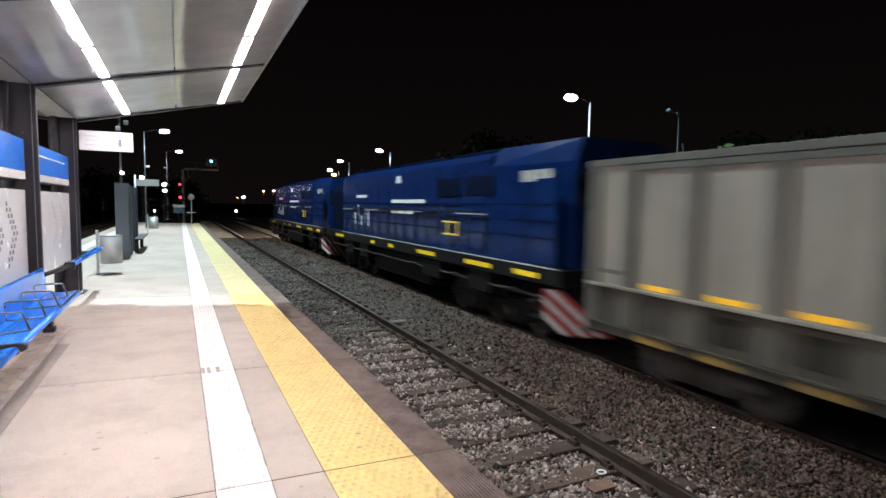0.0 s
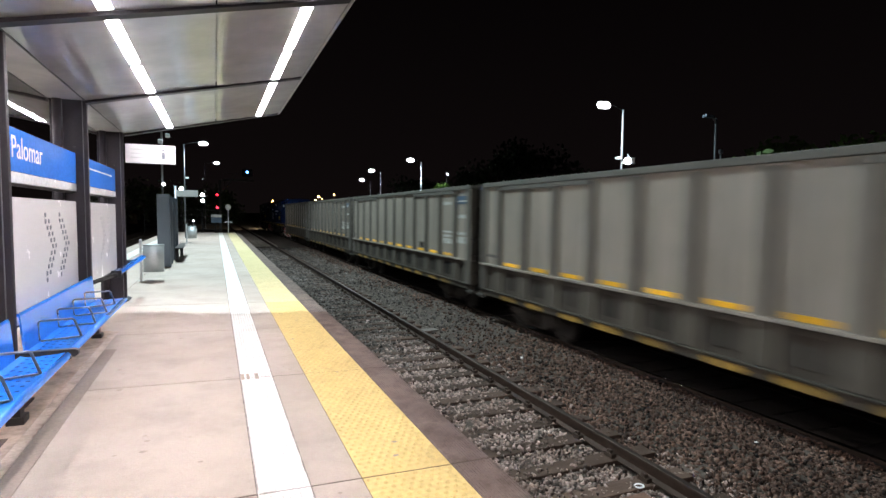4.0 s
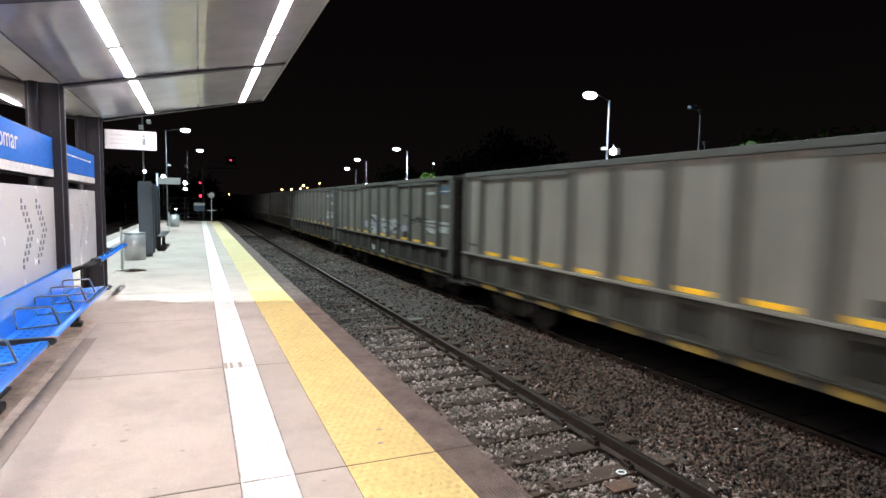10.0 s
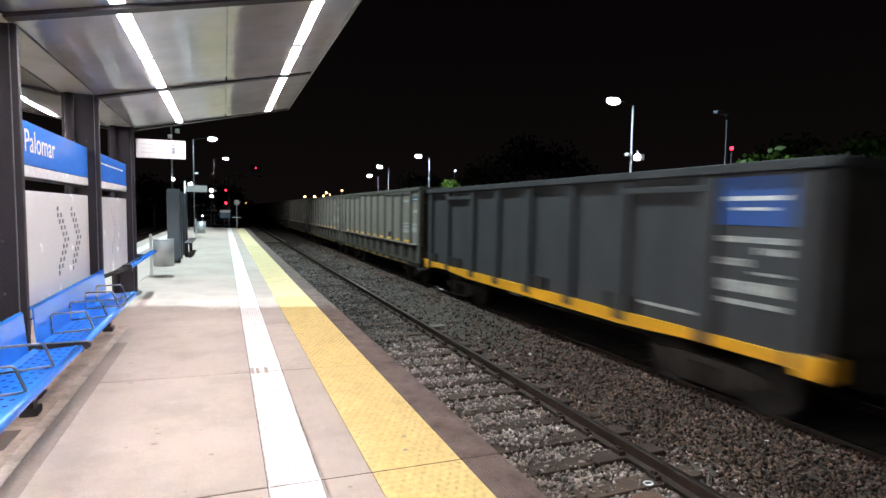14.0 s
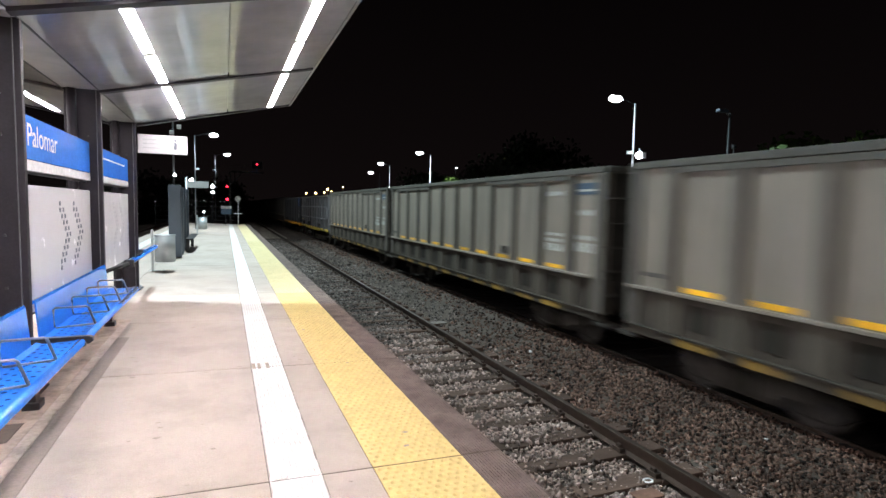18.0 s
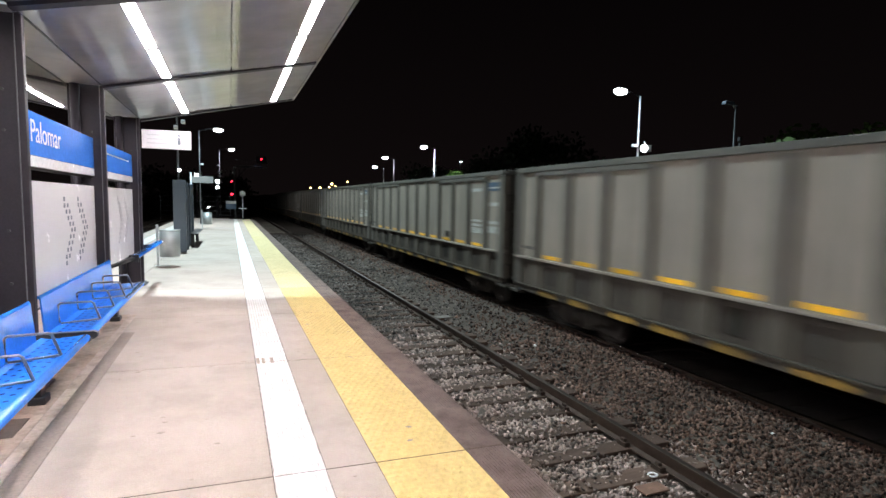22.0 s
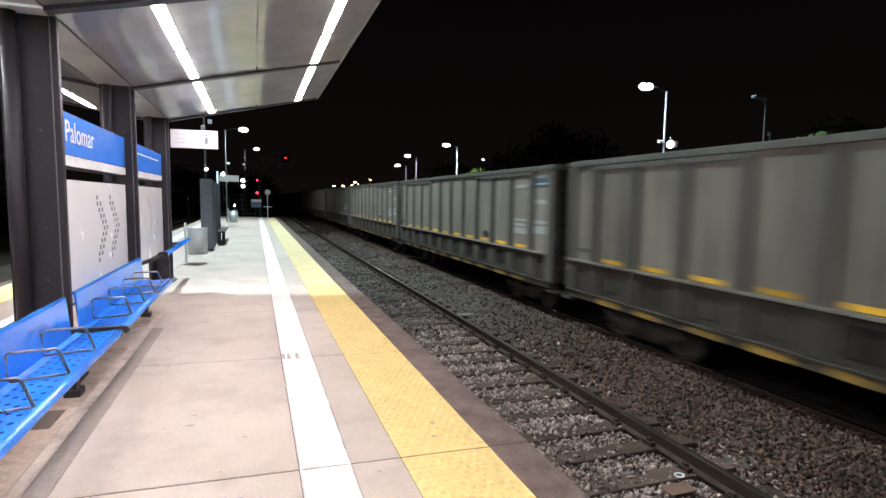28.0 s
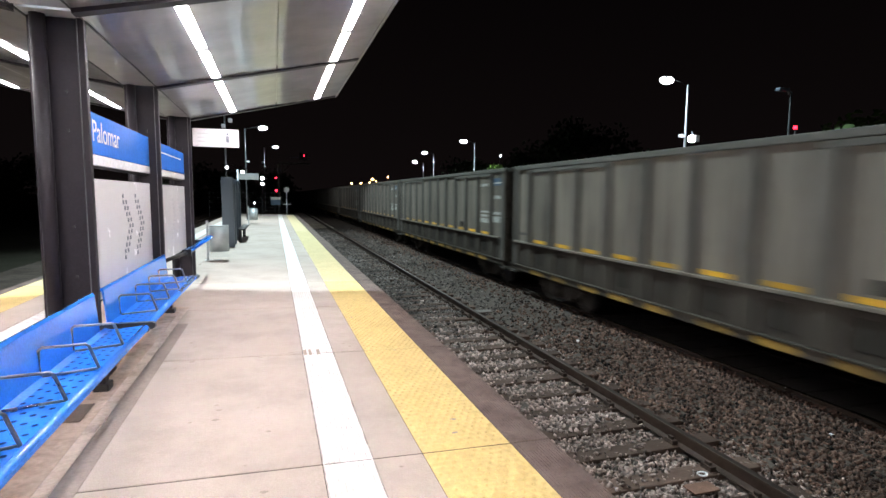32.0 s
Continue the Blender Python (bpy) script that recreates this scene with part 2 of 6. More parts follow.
GANTRY_GREY = material("gantry_grey", (0.10, 0.098, 0.09), 0.7, 0.0, (0.07, 0.068, 0.06), 3, 40, 0.5, 0.05)
POLE_GREY = material("pole_grey", (0.55, 0.56, 0.58), 0.45, 0.3, (0.45, 0.46, 0.48), 3, 60, 0.5, 0.05)
BARK = material("bark", (0.07, 0.05, 0.035), 0.9, 0, None, 6, 30, 0.6, 0.5)
LEAF = material("leaf_green", (0.085, 0.16, 0.022), 0.55, 0, (0.05, 0.10, 0.018), 1.2, 20, 0.7, 0.05, per_island=0.35)
LEAF_DARK = material("leaf_dark", (0.022, 0.04, 0.016), 0.6, 0, (0.016, 0.03, 0.012), 1.2, 20, 0.7, 0.05, per_island=0.35)
TUBE = glow("tube_glow", (1.0, 0.965, 0.98), TUBE_GLOW)
LAMP_FACE = glow("lamp_glow", (0.93, 0.97, 1.0), LAMP_GLOW)
BEACON_GLOW = glow("orange_beacon_glow", (1.0, 0.50, 0.12), 30.0)
HEADLIGHT = glow("headlight_glow", (1.0, 0.86, 0.62), 9000.0)
BLUE_WHITE = glow("blue_white_signal_glow", (0.07, 0.24, 1.0), 16.0)
RED_GLOW = glow("red_signal_glow", (1.0, 0.02, 0.045), 8.0)
WARM_GLOW = glow("sodium_glow", (1.0, 0.55, 0.22), 16.0)
PALE_GLOW = glow("far_white_glow", (0.9, 0.95, 1.0), 14.0)

WAGON_GREY = material("wagon_grey_paint", (0.252, 0.219, 0.180), 0.62, 0.0, (0.138, 0.119, 0.096), 1.7, 18, 0.8, 0.12, streak=(1, 1.4, 0.16), stain=(3.5, 0.58, 0.76, 0.3), spec=0.35)
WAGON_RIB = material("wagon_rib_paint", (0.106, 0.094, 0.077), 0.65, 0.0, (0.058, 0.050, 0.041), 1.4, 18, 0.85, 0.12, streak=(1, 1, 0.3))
WAGON_GRIMY = material("grimed_wagon_paint", (0.202, 0.175, 0.143), 0.65, 0.0, (0.086, 0.073, 0.058), 2.2, 18, 0.95, 0.15, streak=(1, 1.6, 0.14), stain=(2.4, 0.48, 0.66, 0.5), spec=0.3)
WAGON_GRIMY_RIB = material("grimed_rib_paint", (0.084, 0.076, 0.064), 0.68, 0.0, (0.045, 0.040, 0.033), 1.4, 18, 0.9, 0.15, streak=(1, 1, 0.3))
WAGON_GRIMY_LOW = material("grimed_lower_rib_paint", (0.066, 0.056, 0.045), 0.72, 0.0, (0.020, 0.017, 0.0135), 4.5, 16, 0.95, 0.2, streak=(1, 1.5, 0.10), spec=0.15)
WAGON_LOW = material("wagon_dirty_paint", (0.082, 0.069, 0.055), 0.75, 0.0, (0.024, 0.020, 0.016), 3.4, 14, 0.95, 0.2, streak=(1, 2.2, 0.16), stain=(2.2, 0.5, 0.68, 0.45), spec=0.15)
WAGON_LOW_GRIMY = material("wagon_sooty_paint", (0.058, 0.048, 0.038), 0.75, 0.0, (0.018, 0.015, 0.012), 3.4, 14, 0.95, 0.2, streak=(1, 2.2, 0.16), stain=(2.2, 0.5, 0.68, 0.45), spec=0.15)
# colour of the side pockets, with the shade inside a recess painted in
POCKET_SHADE = material("pocket_shade", (0.046, 0.040, 0.033), 0.8, 0.0, (0.016, 0.0135, 0.011), 3.5, 14, 0.95, 0.2, streak=(1, 2.0, 0.3), spec=0.12, per_object=0.5)
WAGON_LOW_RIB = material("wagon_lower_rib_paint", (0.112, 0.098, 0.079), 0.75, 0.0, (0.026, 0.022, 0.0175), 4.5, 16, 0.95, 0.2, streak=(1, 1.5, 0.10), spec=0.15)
WAGON_RIM = material("wagon_rim_paint", (0.112, 0.106, 0.093), 0.7, 0, (0.07, 0.065, 0.056), 1.5, 20, 0.7, 0.1, streak=(1, 0.4, 1), spec=0.15)
WAGON_DARK = material("wagon_charcoal_paint", (0.053, 0.053, 0.055), 0.6, 0.0, (0.034, 0.034, 0.035), 1.4, 18, 0.8, 0.12, streak=(1, 1.3, 0.3), stain=(2.6, 0.5, 0.7, 0.3), spec=0.3)
WAGON_PLUM = material("wagon_brown_grey_paint", (0.092, 0.086, 0.088), 0.55, 0.0, (0.063, 0.058, 0.059), 0.8, 18, 0.7, 0.1, streak=(1, 1, 0.4))
WAGON_BAR = material("wagon_bar_paint", (0.165, 0.16, 0.165), 0.55, 0.0, (0.12, 0.113, 0.115), 1.5, 18, 0.7, 0.1)
BELLY_YELLOW = material("faded_yellow_sill_paint", (0.62, 0.42, 0.035), 0.6, 0.0, (0.36, 0.24, 0.03), 1.1, 16, 0.9, 0.1)
REFLECT = material("amber_reflective_tape", (0.92, 0.47, 0.02), 0.35, 0.0, (0.50, 0.26, 0.03), 2.2, 30, 0.8, 0.02, per_object=0.35)
REFLECT_DULL = material("grimed_reflective_tape", (0.62, 0.33, 0.02), 0.45, 0.0, (0.22, 0.13, 0.03), 2.8, 30, 0.9, 0.02, per_object=0.45)
SILL_YELLOW = material("worn_yellow_paint", (0.33, 0.185, 0.012), 0.7, 0.0, (0.045, 0.034, 0.022), 3.4, 14, 1.0, 0.15, streak=(1, 1.4, 0.5), per_object=0.4)
STRIPE_ORANGE = material("orange_sill_paint", (0.74, 0.34, 0.012), 0.5, 0.0, (0.60, 0.26, 0.012), 1.6, 20, 0.5, 0.08)
SILL_GRIME = material("grimy_sill_paint", (0.066, 0.056, 0.043), 0.75, 0.0, (0.022, 0.018, 0.015), 2.4, 14, 0.95, 0.2, streak=(1, 1.5, 0.5), spec=0.15)
WAGON_DARK_RIB = material("wagon_charcoal_rib_paint", (0.034, 0.034, 0.036), 0.6, 0.0, (0.024, 0.024, 0.025), 0.9, 18, 0.7, 0.1, streak=(1, 1, 0.4))
WAGON_PLUM_RIB = material("wagon_brown_grey_rib_paint", (0.060, 0.055, 0.056), 0.6, 0.0, (0.040, 0.036, 0.037), 0.9, 18, 0.7, 0.1, streak=(1, 1, 0.4))
BOGIE_GREY = material("dusty_bogie_steel", (0.060, 0.052, 0.045), 0.7, 0.1, (0.026, 0.022, 0.018), 3.5, 30, 0.8, 0.25, spec=0.15)
UNDER = material("underframe_grime", (0.022, 0.019, 0.016), 0.8, 0.0, (0.036, 0.03, 0.024), 3, 30, 0.6, 0.3, spec=0.15)
# dark tone for the wagon ends; shade of the gap is put into it
END_DARK = material("end_wall_dark", (0.07, 0.064, 0.056), 0.8, 0.0, (0.045, 0.038, 0.032), 1.5, 20, 0.8, 0.2, spec=0.15)
WHEEL_STEEL = material("wheel_steel", (0.036, 0.03, 0.026), 0.6, 0.2, None, 4, 40, 0.6, 0.15)
LOCO_BLUE = material("loco_blue_paint", (0.0044, 0.0205, 0.094), 0.2, 0.0, (0.0022, 0.0105, 0.058), 0.8, 14, 0.75, 0.05, stain=(2.2, 0.5, 0.7, 0.35), spec=0.32)
LOCO_BLUE_DEEP = material("loco_deep_blue", (0.0016, 0.0050, 0.022), 0.7, 0.0, (0.0022, 0.004, 0.012), 0.9, 14, 0.7, 0.05, spec=0.02)
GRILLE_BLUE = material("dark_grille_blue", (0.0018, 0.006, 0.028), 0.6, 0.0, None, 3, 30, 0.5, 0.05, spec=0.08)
LOCO_BLACK = material("loco_black", (0.0065, 0.0065, 0.0075), 0.45, 0.0, (0.014, 0.0125, 0.012), 3, 30, 0.6, 0.15, spec=0.14)
LOCO_GLASS = material("dark_cab_glass", (0.008, 0.012, 0.022), 0.08, 0.0, None, 2, 20, 0.2, 0.0)
LOCO_YELLOW = material("loco_yellow_paint", (0.92, 0.62, 0.02), 0.4, 0.0, None, 4, 40, 0.4, 0.03)
MARK_WHITE = material("white_lettering", (0.78, 0.79, 0.78), 0.5, 0.0, (0.62, 0.62, 0.60), 5, 30, 0.6, 0.02)
MARK_FADED = material("faded_lettering", (0.56, 0.56, 0.52), 0.6, 0.0, (0.20, 0.195, 0.175), 9, 30, 1.0, 0.02)
MARK_DIM = material("dim_lettering", (0.42, 0.42, 0.40), 0.7, 0.0, None, 5, 30, 0.8, 0.02)
MARK_LILAC = material("pale_lilac_spray_paint", (0.33, 0.32, 0.36), 0.6, 0.0, (0.20, 0.19, 0.205), 2.6, 30, 0.9, 0.02)
MARK_BLUE = material("blue_emblem_paint", (0.015, 0.08, 0.30), 0.45, 0.0, None, 4, 30, 0.5, 0.02)
MARK_FADED_BLUE = material("faded_blue_paint", (0.046, 0.083, 0.130), 0.55, 0.0, (0.035, 0.062, 0.095), 4, 30, 0.6, 0.02)
PLOUGH_WHITE = material("dirty_white_plough_paint", (0.48, 0.45, 0.43), 0.6, 0.0, (0.30, 0.27, 0.25), 4, 30, 0.8, 0.05)
RED_PAINT = material("red_plough_paint", (0.27, 0.016, 0.018), 0.5, 0.0, None, 4, 30, 0.5, 0.05)
SLAB_GREY = material("stained_slab_grey", (0.12, 0.104, 0.09), 0.9, 0, (0.075, 0.064, 0.054), 4, 40, 0.8, 0.3, still=True)
RUST_PLATE = material("rusty_brown_plate", (0.15, 0.085, 0.06), 0.85, 0.0, (0.085, 0.05, 0.037), 6, 50, 0.8, 0.4, still=True, spec=0.15)

# ---- mesh helpers ----


def up(x):
    """The ground's cross fall, from the back of the platform down to the tracks."""
    return -0.0227 * x


def box_into(bm, x0, x1, y0, y1, z0, z1, bevel=0.0):
    vs = [bm.verts.new(p) for p in ((x0, y0, z0), (x1, y0, z0), (x1, y1, z0), (x0, y1, z0), (x0, y0, z1), (x1, y0, z1), (x1, y1, z1), (x0, y1, z1))]
    faces = [bm.faces.new([vs[i] for i in f]) for f in ((3, 2, 1, 0), (4, 5, 6, 7), (0, 1, 5, 4), (1, 2, 6, 5), (2, 3, 7, 6), (3, 0, 4, 7))]
    if bevel:
        edges = {e for f in faces for e in f.edges}
        bmesh.ops.bevel(bm, geom=list(edges), offset=bevel, segments=2, affect="EDGES", profile=0.6)
    return bm


def box(x0, x1, y0, y1, z0, z1, bevel=0.0):
    return box_into(bmesh.new(), min(x0, x1), max(x0, x1), min(y0, y1), max(y0, y1), min(z0, z1), max(z0, z1), bevel)


def prism_into(bm, outline, a, b, axis="y"):
    """An outline of 2D points drawn out from a to b along an axis. For y the points are (x, z), for x (y, z), for z (x, y)."""
    def place(p, d):
        return {"y": (p[0], d, p[1]), "x": (d, p[0], p[1]), "z": (p[0], p[1], d)}[axis]
    low = [bm.verts.new(place(p, a)) for p in outline]
    high = [bm.verts.new(place(p, b)) for p in outline]
    n = len(outline)
    for i in range(n):
        bm.faces.new((low[i], low[(i + 1) % n], high[(i + 1) % n], high[i]))
    bm.faces.new(low[::-1])
    bm.faces.new(high)
    return bm


def prism(outline, a, b, axis="y", smooth=False):
    bm = prism_into(bmesh.new(), outline, a, b, axis)
    for f in bm.faces:
        f.smooth = smooth and len(f.verts) == 4
    bmesh.ops.recalc_face_normals(bm, faces=bm.faces)
    return bm


def tube_into(bm, points, radius, sides=10, caps=True):
    """A round bar along points."""
    rings = []
    for i, p in enumerate(points):
        p = Vector(p)
        ahead = Vector(points[min(i + 1, len(points) - 1)]) - Vector(points[max(i - 1, 0)])
        q = ahead.to_track_quat("Z", "Y")
        r = radius[i] if isinstance(radius, (list, tuple)) else radius
        rings.append([bm.verts.new(p + q @ Vector((r * math.cos(2 * math.pi * k / sides), r * math.sin(2 * math.pi * k / sides), 0))) for k in range(sides)])
    for a, b in zip(rings, rings[1:]):
        for k in range(sides):
            f = bm.faces.new((a[k], a[(k + 1) % sides], b[(k + 1) % sides], b[k]))
            f.smooth = True
    if caps:
        bm.faces.new(rings[0][::-1])
        bm.faces.new(rings[-1])
    return bm


def tube(points, radius, sides=10):
    return tube_into(bmesh.new(), points, radius, sides)


def disc(centre, radius, thick, axis="x", sides=24):
    c = Vector(centre)
    d = {"x": Vector((1, 0, 0)), "y": Vector((0, 1, 0)), "z": Vector((0, 0, 1))}[axis] * thick / 2
    return tube([c - d, c + d], radius, sides)


def mesh_of(name, bm, mat):
    me = bpy.data.meshes.new(name)
    bm.to_mesh(me)
    bm.free()
    me.materials.append(mat)
    return me


def part(name, bm, mat, parent, label=""):
    ob = new(name, mesh_of(name, bm, mat))
    ob.parent = parent
    if label:
        ob["label"] = label
    return ob


def share(name, mesh, parent, x=0, y=0, z=0):
    """One more piece on a mesh that alike pieces share."""
    ob = new(name, mesh)
    ob.parent = parent
    ob.location = (x, y, z)
    return ob


def thing(name, place, label, category, group="", kind=""):
    ob = new(name)
    ob.matrix_world = pose(place[0], place[1], place[2] + up(place[0]))
    ob.empty_display_size = 0.2
    return tagged(ob, label, category, group, kind)


def whole(name, bm, mat, label, category="", group="", kind=""):
    return tagged(new(name, mesh_of(name, bm, mat)), label, category, group, kind)


def letters(name, words, size, mat, parent, m, label=""):
    cu = bpy.data.curves.new(name, "FONT")
    cu.body, cu.size, cu.extrude, cu.align_x = words, size, 0.001, "LEFT"
    tmp = bpy.data.objects.new(name + "_curve", cu)
    me = bpy.data.meshes.new_from_object(tmp)
    bpy.data.objects.remove(tmp)
    me.materials.append(mat)
    ob = new(name, me)
    ob.parent = parent
    ob.matrix_local = m
    if label:
        ob["label"] = label
    return ob


def raw_mesh(name, verts, faces, mat, smooth=False):
    me = bpy.data.meshes.new(name)
    verts, faces = np.asarray(verts, dtype=np.float32), np.asarray(faces, dtype=np.int32)
    n, k = faces.shape
    me.vertices.add(len(verts))
    me.vertices.foreach_set("co", verts.ravel())
    me.loops.add(n * k)
    me.loops.foreach_set("vertex_index", faces.ravel())
    me.polygons.add(n)
    me.polygons.foreach_set("loop_start", np.arange(0, n * k, k, dtype=np.int32))
    me.update(calc_edges=True)
    me.materials.append(mat)
    if smooth:
        me.polygons.foreach_set("use_smooth", np.ones(n, dtype=bool))
    return me

# ---- ground, tracks, platform ----
rng = np.random.default_rng(7)
EDGE, BACK_EDGE = 1.70, -3.95
RAIL_Z = -1.0
NEAR_TRACK, TRAIN_TRACK, BACK_TRACK = 3.442, 7.92, -5.70
GAUGE = 0.838 + 0.036
PLAT_Y0, PLAT_Y1 = -24.0, 43.0


def bed_height(x):
    """The ballast's height across the tracks: a low heap between the two."""
    s = np.clip((np.asarray(x, dtype=float) - 4.75) / 1.3, 0, 1)
    return -1.205 + 0.142 * s * s * (3 - 2 * s) - 0.16 * np.clip((x - 6.98) / 0.2, 0, 1)


def ground():
    tagged(new("ground", mesh_of("ground", box(-900, 900, -900, 1800, -3.4, -2.0), EARTH)), "dark bare earth beside the railway", "ground", kind="structure")
    xs = np.concatenate([np.linspace(-9.5, 1.6, 12), np.arange(1.7, 11.6, 0.12)])
    ys = np.concatenate([np.arange(-30, 1, 2.0), np.arange(1, 26, 0.14), np.arange(26, 420, 6.0)])
    gx, gy = np.meshgrid(xs, ys)
    gz = bed_height(gx) + up(gx) + rng.normal(0, 0.012, gx.shape)
    gz[:, 0], gz[:, -1] = -1.6, -1.9
    verts = np.stack([gx, gy, gz], -1).reshape(-1, 3)
    w = len(xs)
    i = (np.arange(len(ys) - 1)[:, None] * w + np.arange(w - 1)[None]).ravel()
    quads = np.stack([i, i + 1, i + w + 1, i + w], -1)
    me = raw_mesh("ballast_bed", verts, quads, BALLAST, True)
    me.materials.append(OILY_SHADE)
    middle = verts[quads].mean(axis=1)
    # the bed takes the train's painted shade past x 6.95, up to y 45
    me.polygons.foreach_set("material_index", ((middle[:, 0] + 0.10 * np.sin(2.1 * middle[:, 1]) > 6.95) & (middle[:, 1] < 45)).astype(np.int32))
    bed = new("ballast_bed", me)
    tagged(bed, "grey and rust-brown ballast bed under the tracks", "ballast", kind="structure")


def ballast_stones():
    base = np.array([(1, 0, 0), (-1, 0, 0), (0, 1, 0), (0, -1, 0), (0, 0, 1), (0, 0, -1)]) * 1.15
    tri = np.array([(0, 2, 4), (2, 1, 4), (1, 3, 4), (3, 0, 4), (2, 0, 5), (1, 2, 5), (3, 1, 5), (0, 3, 5)])
    n = 150000
    y = np.where(np.arange(n) % 8 == 0, -6 + 7.2 * rng.random(n), 1.2 + 44.0 * rng.random(n) ** 2.0)
    x = 1.82 + 5.05 * rng.random(n)
    over = (x > 2.10) & (x < 4.80) & (np.mod(y - SLEEPER_Y, SLEEPER_STEP) < 0.25)
    on_sleeper = over & (rng.random(n) > np.where(np.abs(x - 3.44) < 0.75, 0.20, 0.30))
    rail = np.abs(x - NEAR_TRACK - GAUGE) < 0.09
    thin = (x > 4.55) & (y > 7) & (rng.random(n) < np.clip((y - 7) / 5, 0, 0.82))
    keep = ~(on_sleeper | rail | thin)
    x, y, over = x[keep], y[keep], over[keep]
    n = len(x)
    size = rng.uniform(0.012, 0.031, n) * (1 + 0.028 * np.clip(y - 5, 0, 14))
    q = rng.normal(size=(n, 4))
    q /= np.linalg.norm(q, axis=1, keepdims=True)
    a, b, c, d = q.T
    rot = np.stack([1 - 2 * (c * c + d * d), 2 * (b * c - a * d), 2 * (b * d + a * c), 2 * (b * c + a * d), 1 - 2 * (b * b + d * d), 2 * (c * d - a * b), 2 * (b * d - a * c), 2 * (c * d + a * b), 1 - 2 * (b * b + c * c)], -1).reshape(n, 3, 3)
    shape = base[None] * (1 + 0 * rng.random((n, 6, 1))) * rng.uniform(0.55, 1.3, (n, 1, 3)) + rng.normal(0, 0.28, (n, 6, 3))
    verts = np.einsum("nij,nkj->nki", rot, shape) * size[:, None, None]
    verts += np.stack([x, y, np.where(over, -1.172, bed_height(x)) + up(x) + size * rng.uniform(0.0, 0.8, n)], -1)[:, None]
    rusty = x + rng.normal(0, 0.30, n) + 0.25 * np.sin(y * 1.3) > 4.60 + np.clip((y - 9.0) * 0.30, 0, 1.2)
    # stones past about ten metres take the colour with the dimness in it
    far_dim = ~rusty & (y + rng.normal(0, 1.2, n) + 0.8 * np.sin(x * 4.1 + y * 0.7) > np.where(x > 4.4, 9.5, 10.5))
    for pick, mat, label in ((~rusty & ~far_dim, STONE, "loose crushed grey ballast stones"), (far_dim, STONE_FAR, "loose ballast stones with the far dimness in their colour"), (rusty, STONE_BROWN, "loose rust-stained brown ballast stones")):
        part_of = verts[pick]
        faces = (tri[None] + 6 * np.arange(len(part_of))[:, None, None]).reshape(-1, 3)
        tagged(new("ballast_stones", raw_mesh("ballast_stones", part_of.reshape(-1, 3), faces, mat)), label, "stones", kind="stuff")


SLEEPER_Y, SLEEPER_STEP = 6.01, 0.605
# the worn head of a rail: a flat crown with rounded shoulders
CROWN = [(-0.034, -0.008)] + [(c * (0.020 + 0.013 * math.cos(a)), -0.013 + 0.0115 * math.sin(a) + 0.0015) for c, turn in ((-1, 1), (1, -1)) for a in [math.radians(d) for d in ((28, 45, 62, 78, 88) if turn > 0 else (88, 78, 62, 45, 28))]] + [(0.034, -0.008)]


def railway(name, centre, label, y0, y1, wood, sunk):
    track = thing(name, (centre, 0, 0), label, "railway track", kind="structure")
    foot, web, head = 0.07, 0.009, 0.036
    profile = [(-foot, -0.17), (foot, -0.17), (foot, -0.158), (web, -0.14), (web, -0.045), (head, -0.036), (head, -0.008), (-head, -0.008), (-head, -0.036), (-web, -0.045), (-web, -0.14), (-foot, -0.158)]
    for side in (-1, 1):
        rail = part("rail", prism([(side * GAUGE + u, RAIL_Z + v) for u, v in profile], -40, 400), RAIL_RUST, track)
        part("running_surface", prism([(side * GAUGE + u, RAIL_Z + v) for u, v in CROWN], -40, 400, smooth=True), RAIL_POLISHED if centre == TRAIN_TRACK else RAIL_TOP, rail, "worn bright running surface")
    slab = box(-1.36, 1.36, 0, 0.24, -1.33, -1.168, 0.012)
    slab = mesh_of("sleeper", slab, wood)
    lit_slab = mesh_of("sleeper", box(-1.36, 1.36, 0, 0.24, -1.33, -1.168, 0.012), LIT_SLEEPER)
    clip = bmesh.new()
    for u in (-0.095, 0.095):
        box_into(clip, u - 0.036, u + 0.036, 0.05, 0.19, -1.168, -1.118)
        box_into(clip, u - 0.018, u + 0.018, 0.09, 0.15, -1.118, -1.085)
    clip = mesh_of("rail_fastening", clip, RAIL_RUST)
    k0, k1 = math.floor((y0 - SLEEPER_Y) / SLEEPER_STEP), math.ceil((y1 - SLEEPER_Y) / SLEEPER_STEP)
    for k in range(k0, k1):
        # sleepers ahead of the engine use the copy painted as lit
        s = share("sleeper", lit_slab if k * SLEEPER_STEP > 40 else slab, track, random.uniform(-0.03, 0.03), SLEEPER_Y + k * SLEEPER_STEP + random.uniform(-0.02, 0.02), random.uniform(-0.012, 0.008) - sunk)
        s.rotation_euler = (0, 0, random.uniform(-0.012, 0.012))
        if 2 < s.location.y < 40 and centre == NEAR_TRACK:
            share("rail_fastening", clip, s, GAUGE, 0, 0)
    return track


JOINT_Y, BAY = 3.085, 2.300
